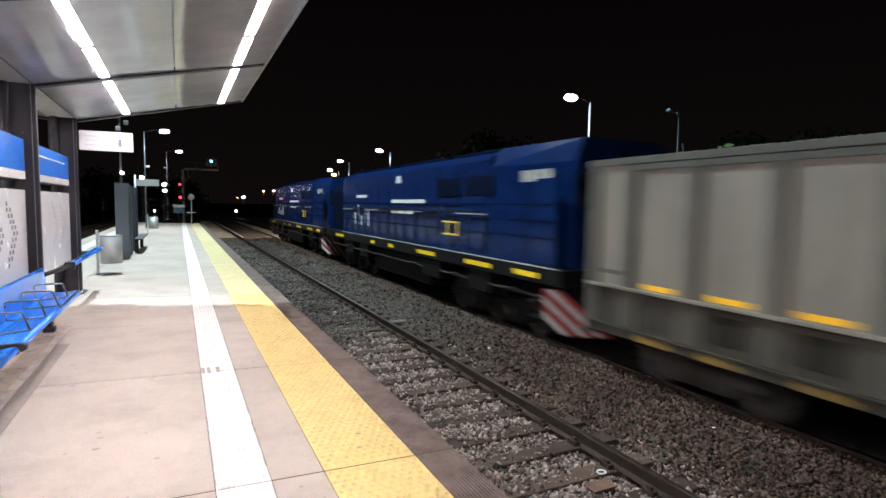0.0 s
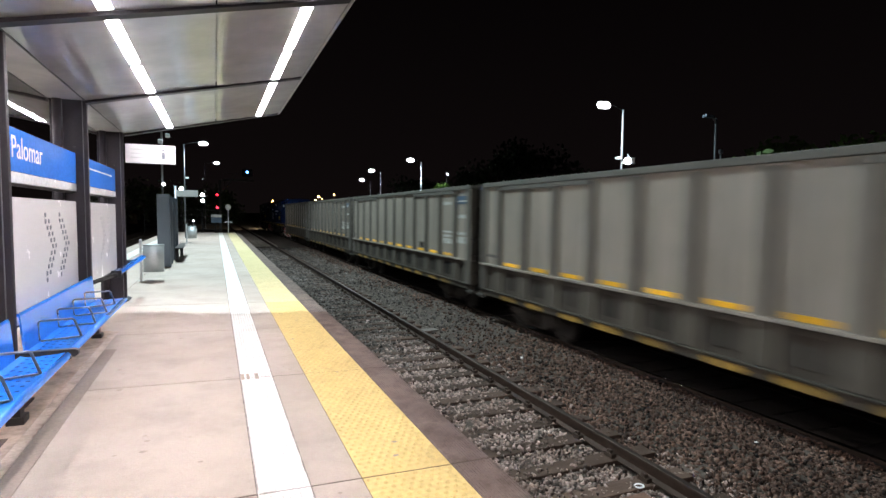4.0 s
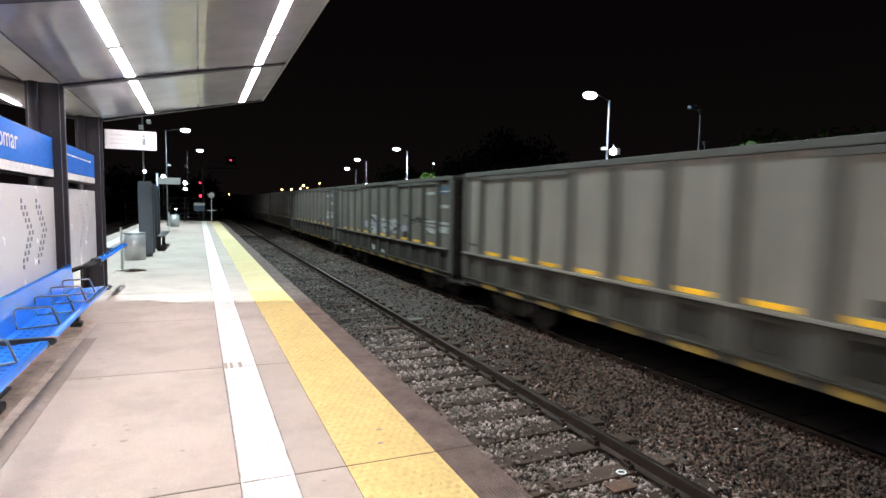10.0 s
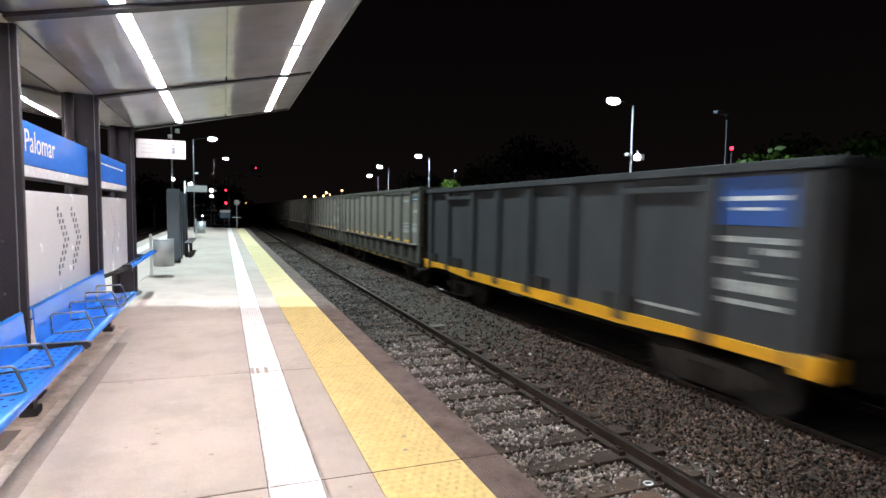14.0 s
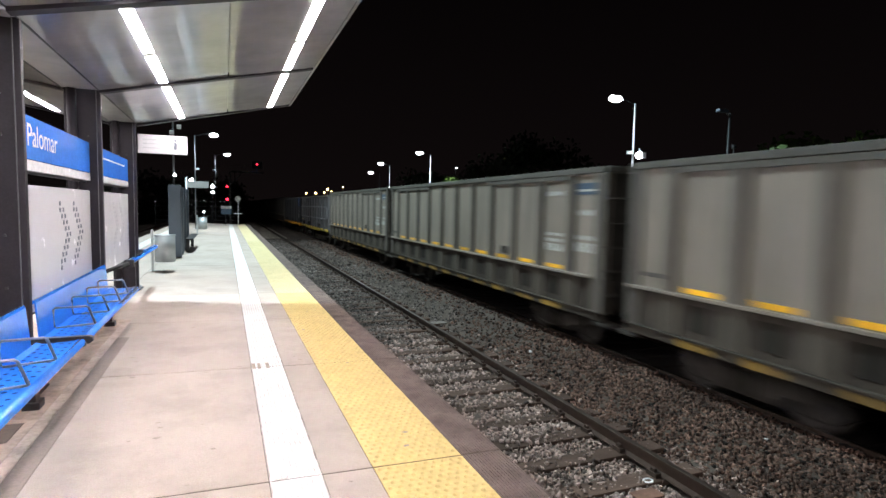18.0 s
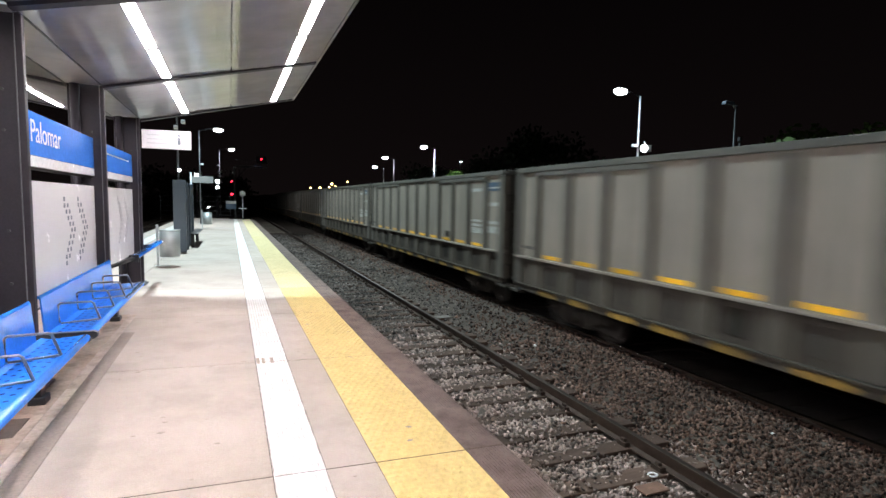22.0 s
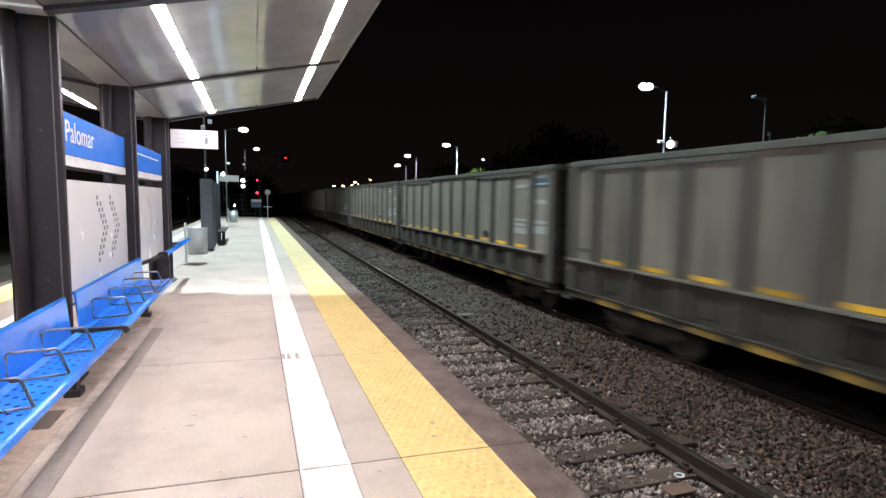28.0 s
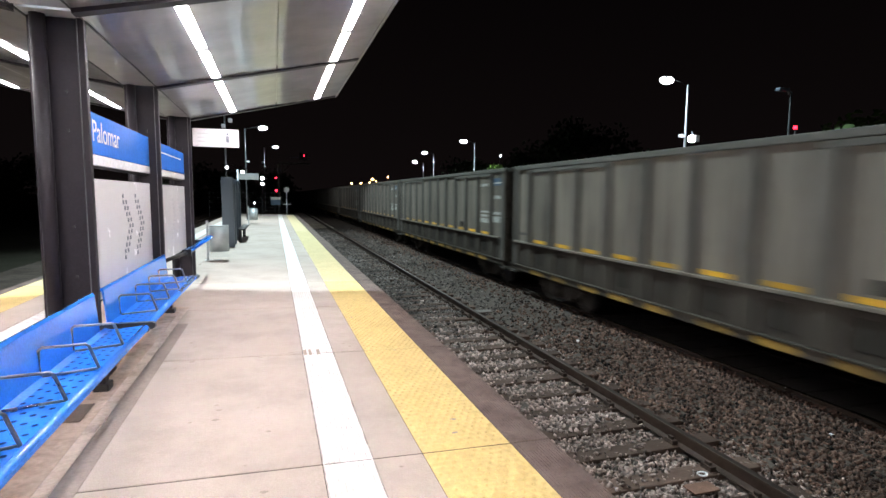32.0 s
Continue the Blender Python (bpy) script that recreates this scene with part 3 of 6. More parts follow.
LANES = (("paving_slab", -1.565, 0.228, "CONCRETE"), ("white_guide_strip", 0.232, 0.526, "WHITE"), ("paving_strip", 0.530, 0.829, "CONCRETE"),
         ("yellow_warning_strip", 0.833, 1.418, "YELLOW"), ("edge_slab", 1.422, 1.70, "EDGE"), ("paving_slab", -2.50, -1.572, "CONCRETE"),
         ("white_guide_strip", -2.83, -2.505, "WHITE"), ("paving_strip", -3.265, -2.835, "CONCRETE"), ("yellow_warning_strip", -3.80, -3.27, "YELLOW"),
         ("edge_slab", -3.95, -3.805, "EDGE"))


def platform():
    lanes = {"CONCRETE": CONCRETE, "WHITE": WHITE_BASE, "YELLOW": YELLOW_PAVE, "EDGE": KERB_STONE}
    p = thing("pavement", (0, 0, 0), "long concrete island platform with yellow and white tactile strips", "platform", kind="structure")
    p.matrix_world = LEVEL
    turn = JOINT_Y + 5 * BAY
    for y0, y1, back in ((PLAT_Y0, turn, BACK_EDGE), (turn, PLAT_Y1, -3.265)):
        part("platform_wall", box(back + 0.06, EDGE - 0.06, y0, y1, -1.5, -0.16), PLINTH, p)
        part("joint_bed", box(back + 0.01, EDGE - 0.01, y0, y1, -0.16, -0.004), JOINT_FILL, p, "dark joint filling")
    k0, k1 = math.floor((PLAT_Y0 - JOINT_Y) / BAY), math.ceil((PLAT_Y1 - JOINT_Y) / BAY)
    for name, x0, x1, lane in LANES:
        me = mesh_of(name, box(x0, x1, 0.007, BAY - 0.007, -0.10, 0.0, 0.004), lanes[lane])
        # this second mesh carries the yellow with the bright light painted in
        worn = mesh_of(name, box(x0, x1, 0.007, BAY - 0.007, -0.10, 0.0, 0.004), YELLOW_LIT) if lane == "YELLOW" else me
        for k in range(k0, 5 if x1 < -3.2 and x0 < -3.27 else k1):
            share(name, worn if k > 2 else me, p, 0, JOINT_Y + k * BAY, random.uniform(-0.0015, 0.0015))
    # a darker strip of floor runs along the front of the benches
    part("bench_strip", box(-1.125, -1.005, -3.4, 6.9, 0.001, 0.0045), DARK_STRIP, p, "dark strip along the benches")
    part("light_strip", box(-1.205, -1.129, -3.4, 7.95, 0.001, 0.0042), PALE_STRIP, p, "pale narrow concrete strip beside the dark strip")
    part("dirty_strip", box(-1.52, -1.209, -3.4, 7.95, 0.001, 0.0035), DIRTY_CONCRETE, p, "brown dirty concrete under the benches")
    part("drain_cover", box(-1.415, -1.275, 4.05, 4.38, 0.0025, 0.0075, 0.002), COVER_BROWN, p, "dark brown drain cover")
    # raised dots of the warning strips and raised bars of the guide strip
    rows = np.arange(-3.4, 24, 0.0575)
    cols = np.linspace(0.833 + 0.03, 1.418 - 0.03, 10)
    cx, cy = np.meshgrid(cols, rows)
    cx[1::2] += 0.0294 * np.where(cx[1::2] < 1.38, 1, -9)
    away = np.abs(np.mod(cy - JOINT_Y + BAY / 2, BAY) - BAY / 2) > 0.028
    cx, cy = cx[away], cy[away]
    ang = np.arange(8) * math.pi / 4
    ring = np.concatenate([np.stack([0.0175 * np.cos(ang), 0.0175 * np.sin(ang), 0 * ang - 0.001], -1), np.stack([0.0085 * np.cos(ang), 0.0085 * np.sin(ang), 0 * ang + 0.010], -1)])
    quad = np.array([(i, (i + 1) % 8, 8 + (i + 1) % 8, 8 + i) for i in range(8)] + [(8, 9, 10, 11), (8, 11, 12, 15), (12, 13, 14, 15)])
    # dots further off take the brightly lit yellow as well
    near_rows = cy < JOINT_Y + 3 * BAY
    for pick, mat in ((near_rows, YELLOW_PAVE), (~near_rows, YELLOW_LIT)):
        verts = ring[None] + np.stack([cx[pick], cy[pick], 0 * cx[pick]], -1)[:, None]
        faces = (quad[None] + 16 * np.arange(len(verts))[:, None, None]).reshape(-1, 4)
        dots = new("raised_dots", raw_mesh("raised_dots", verts.reshape(-1, 3), faces, mat))
        dots.parent = p
        tagged(dots, kind="stuff")
    bars = bmesh.new()
    for y in (JOINT_Y + BAY * k + 0.012 + 0.3785 * j for k in range(-3, 12) for j in range(6)):
        for u in np.linspace(0.251, 0.507, 9):
            x0, x1, y0, y1 = u - 0.0105, u + 0.0105, y + 0.004, y + 0.3745
            low = [bars.verts.new(q) for q in ((x0, y0, -0.001), (x1, y0, -0.001), (x1, y1, -0.001), (x0, y1, -0.001))]
            high = [bars.verts.new(q) for q in ((x0 + 0.003, y0 + 0.01, 0.006), (x1 - 0.003, y0 + 0.01, 0.006), (x1 - 0.003, y1 - 0.01, 0.006), (x0 + 0.003, y1 - 0.01, 0.006))]
            bars.faces.new(high)
            for i in range(4):
                bars.faces.new((low[i], low[(i + 1) % 4], high[(i + 1) % 4], high[i]))
    tagged(part("raised_bars", bars, WHITE_PAVE, p), kind="stuff")
    for x in (0.236, 0.5215):
        part("grout_line", box(x - 0.0035, x + 0.0035, 0.6, 16, 0.0, 0.0035), STRIP_GROUT, p, "broken dark grout line")
    ridges = bmesh.new()
    for x in np.arange(1.436, 1.695, 0.021):
        for k in range(0, 7):
            y = JOINT_Y + (k - 1) * BAY
            prism_into(ridges, [(x - 0.006, -0.001), (x + 0.006, -0.001), (x + 0.004, 0.0035), (x - 0.004, 0.0035)], y + 0.01, y + BAY - 0.01)
    tagged(part("edge_ridges", ridges, KERB_STONE, p), kind="stuff")
    spots = bmesh.new()
    r = random.Random(11)
    for _ in range(70):
        x, y, a = r.uniform(-0.9, 1.36), 1.2 + 9 * r.random() ** 1.3, r.uniform(0.008, 0.022)
        if 0.21 < x < 0.55:
            continue
        z = 0.0035 if x < 0.82 else 0.007
        vs = [spots.verts.new((x + a * r.uniform(0.6, 1.1) * 1.5 * math.cos(q), y + a * r.uniform(0.6, 1.1) * math.sin(q), z)) for q in np.linspace(0, 2 * math.pi, 9, endpoint=False)]
        spots.faces.new(vs)
    tagged(part("floor_spots", spots, SPOT, p, "small dark trodden spots"), kind="stuff")
    # the three cut-outs at the joint of the guide strip
    for u in (0.252, 0.302, 0.380):
        part("strip_mark", box(u - 0.015, u + 0.015, 5.31, 5.50, 0.0065, 0.008), MARK_BROWN, p)


ground()
ballast_stones()
railway("track_1", NEAR_TRACK, "railway track of worn wooden sleepers and rusty rails", -4, 88, SLEEPER, 0.0)
railway("track_2", TRAIN_TRACK, "railway track carrying the freight train", 1, 92, OILY_SHADE, 0.03)
railway("track_3", BACK_TRACK, "dark railway track behind the platform", 8, 24, SLEEPER, 0.0)
platform()

# ---- canopy ----
FRAMES_Y = (-0.6, 2.2, 5.0, 7.8, 10.6)
BEAMS_Y = (-1.24, 1.76, 4.76, 7.76, 10.76)
MID_X = -1.615


def roof_z(x):
    return 2.85 + (abs(x - MID_X) - 0.195) * (0.217 if x > MID_X else 0.168)


def shelter():
    s = thing("platform_canopy", (MID_X, 3.6, 0), "butterfly platform canopy with pale sheet ceiling on dark steel columns", "canopy")
    off = (-MID_X, -3.6, 0)

    def add(name, bm, mat, parent=s, label=""):
        bmesh.ops.translate(bm, vec=off, verts=bm.verts)
        return part(name, bm, mat, parent, label)

    for y in FRAMES_Y:
        col = add("column", box(-1.80, -1.46, y - 0.02, y + 0.16, 0, 2.88, 0.01), DARK_STEEL)
        add("front_channel", box(-1.458, -1.415, y - 0.045, y + 0.02, 0, 2.87, 0.006), DARK_STEEL, col)
        add("edge_strip", box(-1.466, -1.459, y - 0.047, y - 0.030, 0.0, 2.86, 0.002), POLE_DARK, col, "narrow lighter edge strip")
        add("downpipe", tube([(-1.71, y - 0.07, 0.02), (-1.71, y - 0.07, 2.86)], 0.052, 16), DARK_STEEL, col)
        add("base_plate", box(-1.86, -1.38, y - 0.12, y + 0.24, 0, 0.018, 0.003), DARK_STEEL, col)
        for bx in (-1.83, -1.42):
            for by in (y - 0.09, y + 0.21):
                add("bolt", tube([(bx, by, 0.018), (bx, by, 0.05)], 0.014, 6), GALVANISED, col)
        for z in (0.85, 1.25, 2.0, 2.3):
            add("bolt", tube([(-1.56, y - 0.022, z), (-1.56, y - 0.034, z)], 0.012, 6), BLACK, col)
    for y in BEAMS_Y:
        for side in (-1, 1):
            x0, x1 = MID_X + side * 0.195, MID_X + side * 2.73
            pts = [(x0, roof_z(x0) - 0.034), (x1, roof_z(x1) - 0.016), (x1, roof_z(x1) + 0.05), (x0, roof_z(x0) + 0.05)]
            add("beam", prism(pts, y - 0.055, y + 0.055), DARK_STEEL)
    for y0, y1 in zip(BEAMS_Y, BEAMS_Y[1:]):
        for side in (-1, 1):
            xs = [MID_X + side * v for v in (0.20, 1.640, 1.652, 2.73)]
            for xa, xb in ((xs[0], xs[1]), (xs[2], xs[3])):
                bm = bmesh.new()
                n = 8
                lower = [[bm.verts.new((xa + (xb - xa) * i / n, y, roof_z(xa + (xb - xa) * i / n) + 0.004 * math.sin(3.1 * i + 1.7 * j + xa * 5))) for i in range(n + 1)] for j, y in enumerate(np.linspace(y0 + 0.035, y1 - 0.035, 9))]
                for a, b in zip(lower, lower[1:]):
                    for i in range(n):
                        f = bm.faces.new((a[i], a[i + 1], b[i + 1], b[i]))
                        f.smooth = True
                bmesh.ops.solidify(bm, geom=bm.faces[:], thickness=-0.018 * side)
                bmesh.ops.recalc_face_normals(bm, faces=bm.faces)
                add("ceiling_panel", bm, PANEL_METAL)
            xa, xb = MID_X + side * 0.15, MID_X + side * 2.76
            add("roof_sheet", prism([(xa, roof_z(xa) + 0.06), (xb, roof_z(xb) + 0.05), (xb, roof_z(xb) + 0.12), (xa, roof_z(xa) + 0.16)], y0, y1), FASCIA)
            xe = MID_X + side * 2.735
            add("fascia", prism([(xe, roof_z(xe) - 0.01), (xe + side * 0.03, roof_z(xe) - 0.005), (xe + side * 0.03, roof_z(xe) + 0.13), (xe, roof_z(xe) + 0.13)], y0, y1), FASCIA)
        add("gutter_panel", box(MID_X - 0.185, MID_X + 0.185, y0 + 0.03, y1 - 0.03, 2.852, 2.90), PANEL_METAL)
        for x in (MID_X - 0.192, MID_X + 0.192):
            add("gutter_joint", box(x - 0.006, x + 0.006, y0 + 0.03, y1 - 0.03, 2.843, 2.86), BLACK, s, "dark joint along the gutter")
    for y in (BEAMS_Y[0], BEAMS_Y[-1]):
        for side in (-1, 1):
            x0, x1 = MID_X + side * 0.19, MID_X + side * 2.76
            add("end_fascia", prism([(x0, roof_z(x0) - 0.01), (x1, roof_z(x1) - 0.01), (x1, roof_z(x1) + 0.12), (x0, roof_z(x0) + 0.14)], y + 0.058, y + 0.075), FASCIA)
    return s


def tube_lights():
    for y0 in BEAMS_Y[:-1]:
        for u, dx in ((0.90, 1), (2.375, 1), (0.94, -1), (2.385, -1)):
            x = MID_X + dx * u
            for a, b in ((0.08, 1.48), (1.53, 2.92)):
                ob = thing("tube_light", (x, y0 + (a + b) / 2, roof_z(x) + up(MID_X) - up(x)), "bright white linear tube light under the canopy", "light", "tube lights under the canopy")
                ob.matrix_world = ob.matrix_world @ Matrix.Rotation(-dx * math.atan(0.217 if dx > 0 else 0.168), 4, "Y")
                h = (b - a) / 2
                part("housing", box(-0.055, 0.055, -h, h, -0.006, 0.052, 0.002), SIGN_WHITE, ob)
                lens = [(-0.049, -0.005), (-0.046, -0.0125), (0.046, -0.0125), (0.049, -0.005)]
                part("diffuser", prism(lens, -h + 0.05, h - 0.05), TUBE, ob, "glowing white diffuser")


shelter()
tube_lights()

# ---- platform furniture ----


def bench(y0, y1, arms):
    """Blue sheet bench in front of the columns; its length runs along the platform."""
    b = thing("metal_bench", (-1.225, (y0 + y1) / 2, 0), "long blue perforated sheet-metal bench with thin tube armrests", "bench", "platform benches")
    o = (1.2, -(y0 + y1) / 2, 0)

    def add(name, bm, mat, label="", parent=b):
        bmesh.ops.translate(bm, vec=o, verts=bm.verts)
        return part(name, bm, mat, parent, label)

    t = 0.012
    seat = [(-1.345, 0.445), (-1.30, 0.432), (-1.15, 0.440), (-1.06, 0.452), (-1.048, 0.4515), (-1.037, 0.448), (-1.028, 0.441), (-1.023, 0.431), (-1.022, 0.412), (-1.032, 0.412), (-1.036, 0.428), (-1.045, 0.438), (-1.06, 0.452 - t), (-1.15, 0.440 - t), (-1.30, 0.432 - t), (-1.345, 0.445 - t)]
    shell = prism(seat, y0, y1)
    for f in shell.faces:
        c = f.calc_center_median()
        f.smooth = c.x > -1.062 and c.z > 0.425 and len(f.verts) == 4
    seat_part = add("seat", shell, BENCH_BLUE)
    back = [(-1.347, 0.437), (-1.372, 0.73), (-1.383, 0.75), (-1.403, 0.745), (-1.403, 0.72), (-1.394, 0.72), (-1.384, 0.725), (-1.361, 0.437)]
    add("backrest", prism(back, y0 - 0.03, y1 - 0.10), BENCH_BLUE)
    holes = bmesh.new()
    for y in np.arange(y0 + 0.08, y1 - 0.05, 0.105):
        for i, x in enumerate((-1.285, -1.225, -1.165, -1.10)):
            z = float(np.interp(x, (-1.345, -1.30, -1.15, -1.06), (0.445, 0.432, 0.440, 0.452))) + 0.0022
            yy = y + (0.052 if i % 2 else 0)
            vs = [holes.verts.new((x + 0.0155 * math.cos(k * math.pi / 4), yy + 0.0155 * math.sin(k * math.pi / 4), z + 0.0004 * math.cos(k * math.pi / 4))) for k in range(8)]
            holes.faces.new(vs)
    tagged(add("perforation", holes, HOLE_BLUE, "rows of small punched holes", seat_part), kind="stuff")
    for y in arms:
        pts = [(-1.348, y - 0.02, 0.455), (-1.352, y - 0.02, 0.605), (-1.337, y - 0.018, 0.62), (-1.118, y + 0.004, 0.622), (-1.102, y + 0.006, 0.61), (-1.058, y + 0.02, 0.465)]
        add("armrest", tube(pts, 0.009, 8), CHROME, "thin bent steel tube armrest")
        add("armrest_foot", tube([(-1.34, y - 0.02, 0.450), (-1.065, y + 0.03, 0.462)], 0.008, 8), CHROME)
    for y in (y1 - 0.20,):
        leg = add("leg", box(-1.365, -1.29, y - 0.05, y + 0.05, 0.0, 0.43, 0.006), BLACK)
        add("foot", box(-1.375, -1.265, y - 0.07, y + 0.07, 0.0, 0.06, 0.01), BLACK, "", leg)
    for y in (y0 + 0.02, y1 - 0.02):
        arm = [(-1.45, 0.37), (-1.03, 0.395), (-1.015, 0.405), (-1.015, 0.425), (-1.03, 0.43), (-1.45, 0.43)]
        add("bracket", prism(arm, y - 0.012, y + 0.012), BLACK, "flat black steel bracket")
    return b


bench(2.12, 4.90, (2.6, 3.13, 3.68, 4.23))
bench(5.06, 7.80, (5.42, 6.02, 6.62, 7.16))
bench(-0.66, 2.06, (-0.2, 0.33, 0.88, 1.43))


def joint_bracket(y):
    """The black bracket arm that carries two benches at a column."""
    b = thing("bench_bracket", (-1.435, y, 0.40), "black steel bracket arm between two blue benches", "bracket", "bench brackets")
    arm = [(0.0, -0.03), (0.40, -0.005), (0.425, 0.012), (0.425, 0.042), (0.40, 0.055), (0.0, 0.055)]
    part("arm", prism(arm, -0.028, 0.028), BLACK, b)
    part("plate", box(-0.004, 0.006, -0.05, 0.05, -0.06, 0.09, 0.002), BLACK, b)


for y in (4.98, 2.09):
    joint_bracket(y)


def lean_rail():
    r = thing("lean_rail", (-1.22, 9.6, 0), "blue perch rail on black brackets beside the column", "rail")
    part("rail", prism([(-0.02 + 0.06 * math.cos(a), 0.70 + 0.032 * math.sin(a)) for a in np.linspace(0, 2 * math.pi, 14, endpoint=False)], -1.20, 1.65), BENCH_BLUE, r)
    part("arm", tube([(-0.215, -1.72, 0.64), (-0.12, -1.45, 0.665), (-0.03, -1.22, 0.69)], 0.028, 8), BLACK, r, "black steel arm")
    part("end_cap", box(-0.08, 0.04, -1.24, -1.20, 0.64, 0.74, 0.005), BLACK, r)
    for y in (0.98, 1.12):
        part("bracket", prism([(-0.215, 0.60), (-0.06, 0.655), (-0.02, 0.665), (-0.02, 0.69), (-0.215, 0.70)], y - 0.015, y + 0.015), BLACK, r, "black steel bracket")


lean_rail()


def station_sign(y0, y1, words):
    s = thing("station_sign", (-1.56, y0, 0), "blue enamel station name board with white lower band", "sign", "platform name boards")
    n = y1 - y0
    part("board", box(-0.02, 0.012, 0, n, 1.86, 2.225, 0.003), SIGN_BLUE, s)
    part("band", box(-0.02, 0.014, 0, n, 1.765, 1.856, 0.003), SIGN_WHITE, s, "plain white lower band")
    part("rail", box(-0.035, -0.022, 0, n, 1.74, 2.24), DARK_STEEL, s)
    if words:
        letters("name", words, 0.27, SIGN_WHITE, s, Matrix.Translation((0.0135, 0.335, 1.975)) @ Euler((radians(90), 0, radians(90))).to_matrix().to_4x4(), "white station name lettering")
    else:
        part("line", box(0.012, 0.0145, 0.5, n - 0.35, 2.085, 2.105), SIGN_WHITE, s, "thin white line")


station_sign(5.17, 7.775, "Palomar")
station_sign(7.97, 10.575, "")


def screen_panel(y0, y1, ink):
    """Pale perforated sheet with two chevron columns of slots."""
    p = thing("screen_panel", (-1.56, y0, 0), "pale perforated screen panel with chevron rows of slots", "panel", "screen panels between the columns")
    n = y1 - y0
    part("sheet", box(-0.008, 0.008, 0.02, n - 0.02, 0.56, 1.645, 0.003), PANEL_WHITE, p)
    for z0, z1 in ((0.53, 0.57), (1.60, 1.64)):
        part("frame", box(-0.035, -0.012, 0, n, z0, z1), DARK_STEEL, p)
    slot = mesh_of("slot", box(0.0085, 0.0115, -0.025, 0.025, -0.021, 0.021), ink)
    for y_mid in (1.27, 1.80):
        for i in range(11):
            lean = 0.30 * (1 - abs(i - 5) / 5.0)
            for d in ((0.0,) if i in (0, 10) else (-0.058, 0.058)):
                share("slot", slot, p, 0, y_mid + lean + d, 1.49 - 0.0645 * i)


screen_panel(5.17, 7.775, SLOT)
screen_panel(7.97, 10.575, SLOT_FADED)


def restroom_sign():
    s = thing("restroom_sign", (-1.40, 10.64, 2.36), "white hanging restroom sign with a grey pictogram", "sign")
    part("panel", box(0, 0.77, -0.02, 0.02, 0, 0.32, 0.012), PANEL_WHITE, s)
    for z, w in ((0.225, 0.46), (0.155, 0.50), (0.085, 0.40)):
        part("text_bar", box(0.08, 0.08 + w, -0.0225, -0.0205, z, z + 0.016), TEXT_GREY, s)
    part("pictogram", box(0.555, 0.605, -0.0225, -0.0205, 0.08, 0.20), SLOT, s, "dark grey upright pictogram")
    part("pictogram", disc((0.58, -0.0215, 0.235), 0.021, 0.002, "y", 14), SLOT, s)
    part("pictogram", disc((0.66, -0.0215, 0.10), 0.024, 0.002, "y", 12), TEXT_GREY, s)


restroom_sign()


def litter_bin(x, y):
    b = thing("litter_bin", (x, y, 0), "galvanised steel litter bin hung on a short post", "bin", "litter bins")
    part("post", box(-0.275, -0.225, -0.025, 0.025, 0, 0.92, 0.005), GALVANISED, b)
    part("foot", box(-0.32, 0.0, -0.06, 0.06, 0.0, 0.012, 0.002), GALVANISED, b)
    bm = tube([(0, 0, 0.21), (0, 0, 0.80)], 0.208, 32)
    bmesh.ops.delete(bm, geom=[f for f in bm.faces if len(f.verts) > 4 and f.calc_center_median().z > 0.5], context="FACES")
    bmesh.ops.solidify(bm, geom=bm.faces[:], thickness=0.006)
    part("body", bm, GALVANISED, b)
    rim = [(0.212 * math.cos(a), 0.212 * math.sin(a), 0.80) for a in np.linspace(0, 2 * math.pi, 33)]
    part("rim", tube(rim, 0.009, 6), GALVANISED, b)
    for z in (0.36, 0.70):
        part("hanger", box(-0.235, -0.19, -0.02, 0.02, z, z + 0.03), GALVANISED, b)
    part("liner", tube([(0, 0, 0.30), (0, 0, 0.775)], 0.195, 28), BLACK, b, "dark inner liner")
    return b


first_bin = litter_bin(-1.27, 13.45)
copy_thing(first_bin, pose(-1.07, 29.6, up(-1.07)))


def totem_shelter():
    """The grey windbreak further along, with a bench in its lee."""
    s = thing("grey_windbreak", (-1.45, 18.5, 0), "blue-grey sheet-metal windbreak with upright frames", "windbreak")
    part("end_slab", box(-0.02, 0.30, -1.88, -1.70, 0, 2.0, 0.01), TOTEM_GREY, s)
    for y in (-0.7, 0.6, 1.9):
        part("upright", box(0.0, 0.28, y - 0.09, y + 0.09, 0, 1.97, 0.01), TOTEM_GREY, s)
    part("top_rail", box(0.02, 0.12, -1.7, 1.9, 1.84, 1.96, 0.006), TOTEM_GREY, s)
    part("head_panel", box(0.03, 0.23, -1.695, 1.80, 1.56, 1.835, 0.006), TOTEM_GREY, s)
    part("recess_panel", box(0.02, 0.045, -1.695, 1.80, 0.945, 1.555), RECESS_BLUE, s, "dark blue recessed sheet")
    part("mid_rail", box(0.02, 0.12, -1.7, 1.9, 0.86, 0.94, 0.006), TOTEM_GREY, s)
    part("back_sheet", box(-0.02, 0.0, -1.7, 1.9, 0.10, 0.86), TOTEM_GREY, s)
    b = thing("windbreak_bench", (-1.15, 19.6, 0), "dark bench in the lee of the grey windbreak", "bench")
    part("seat", box(0.0, 0.22, -1.5, 1.5, 0.40, 0.44, 0.01), BLACK, b)
    for y in (-1.2, 1.2):
        part("leg", box(0.0, 0.1, y - 0.05, y + 0.05, 0, 0.42, 0.005), BLACK, b)


totem_shelter()


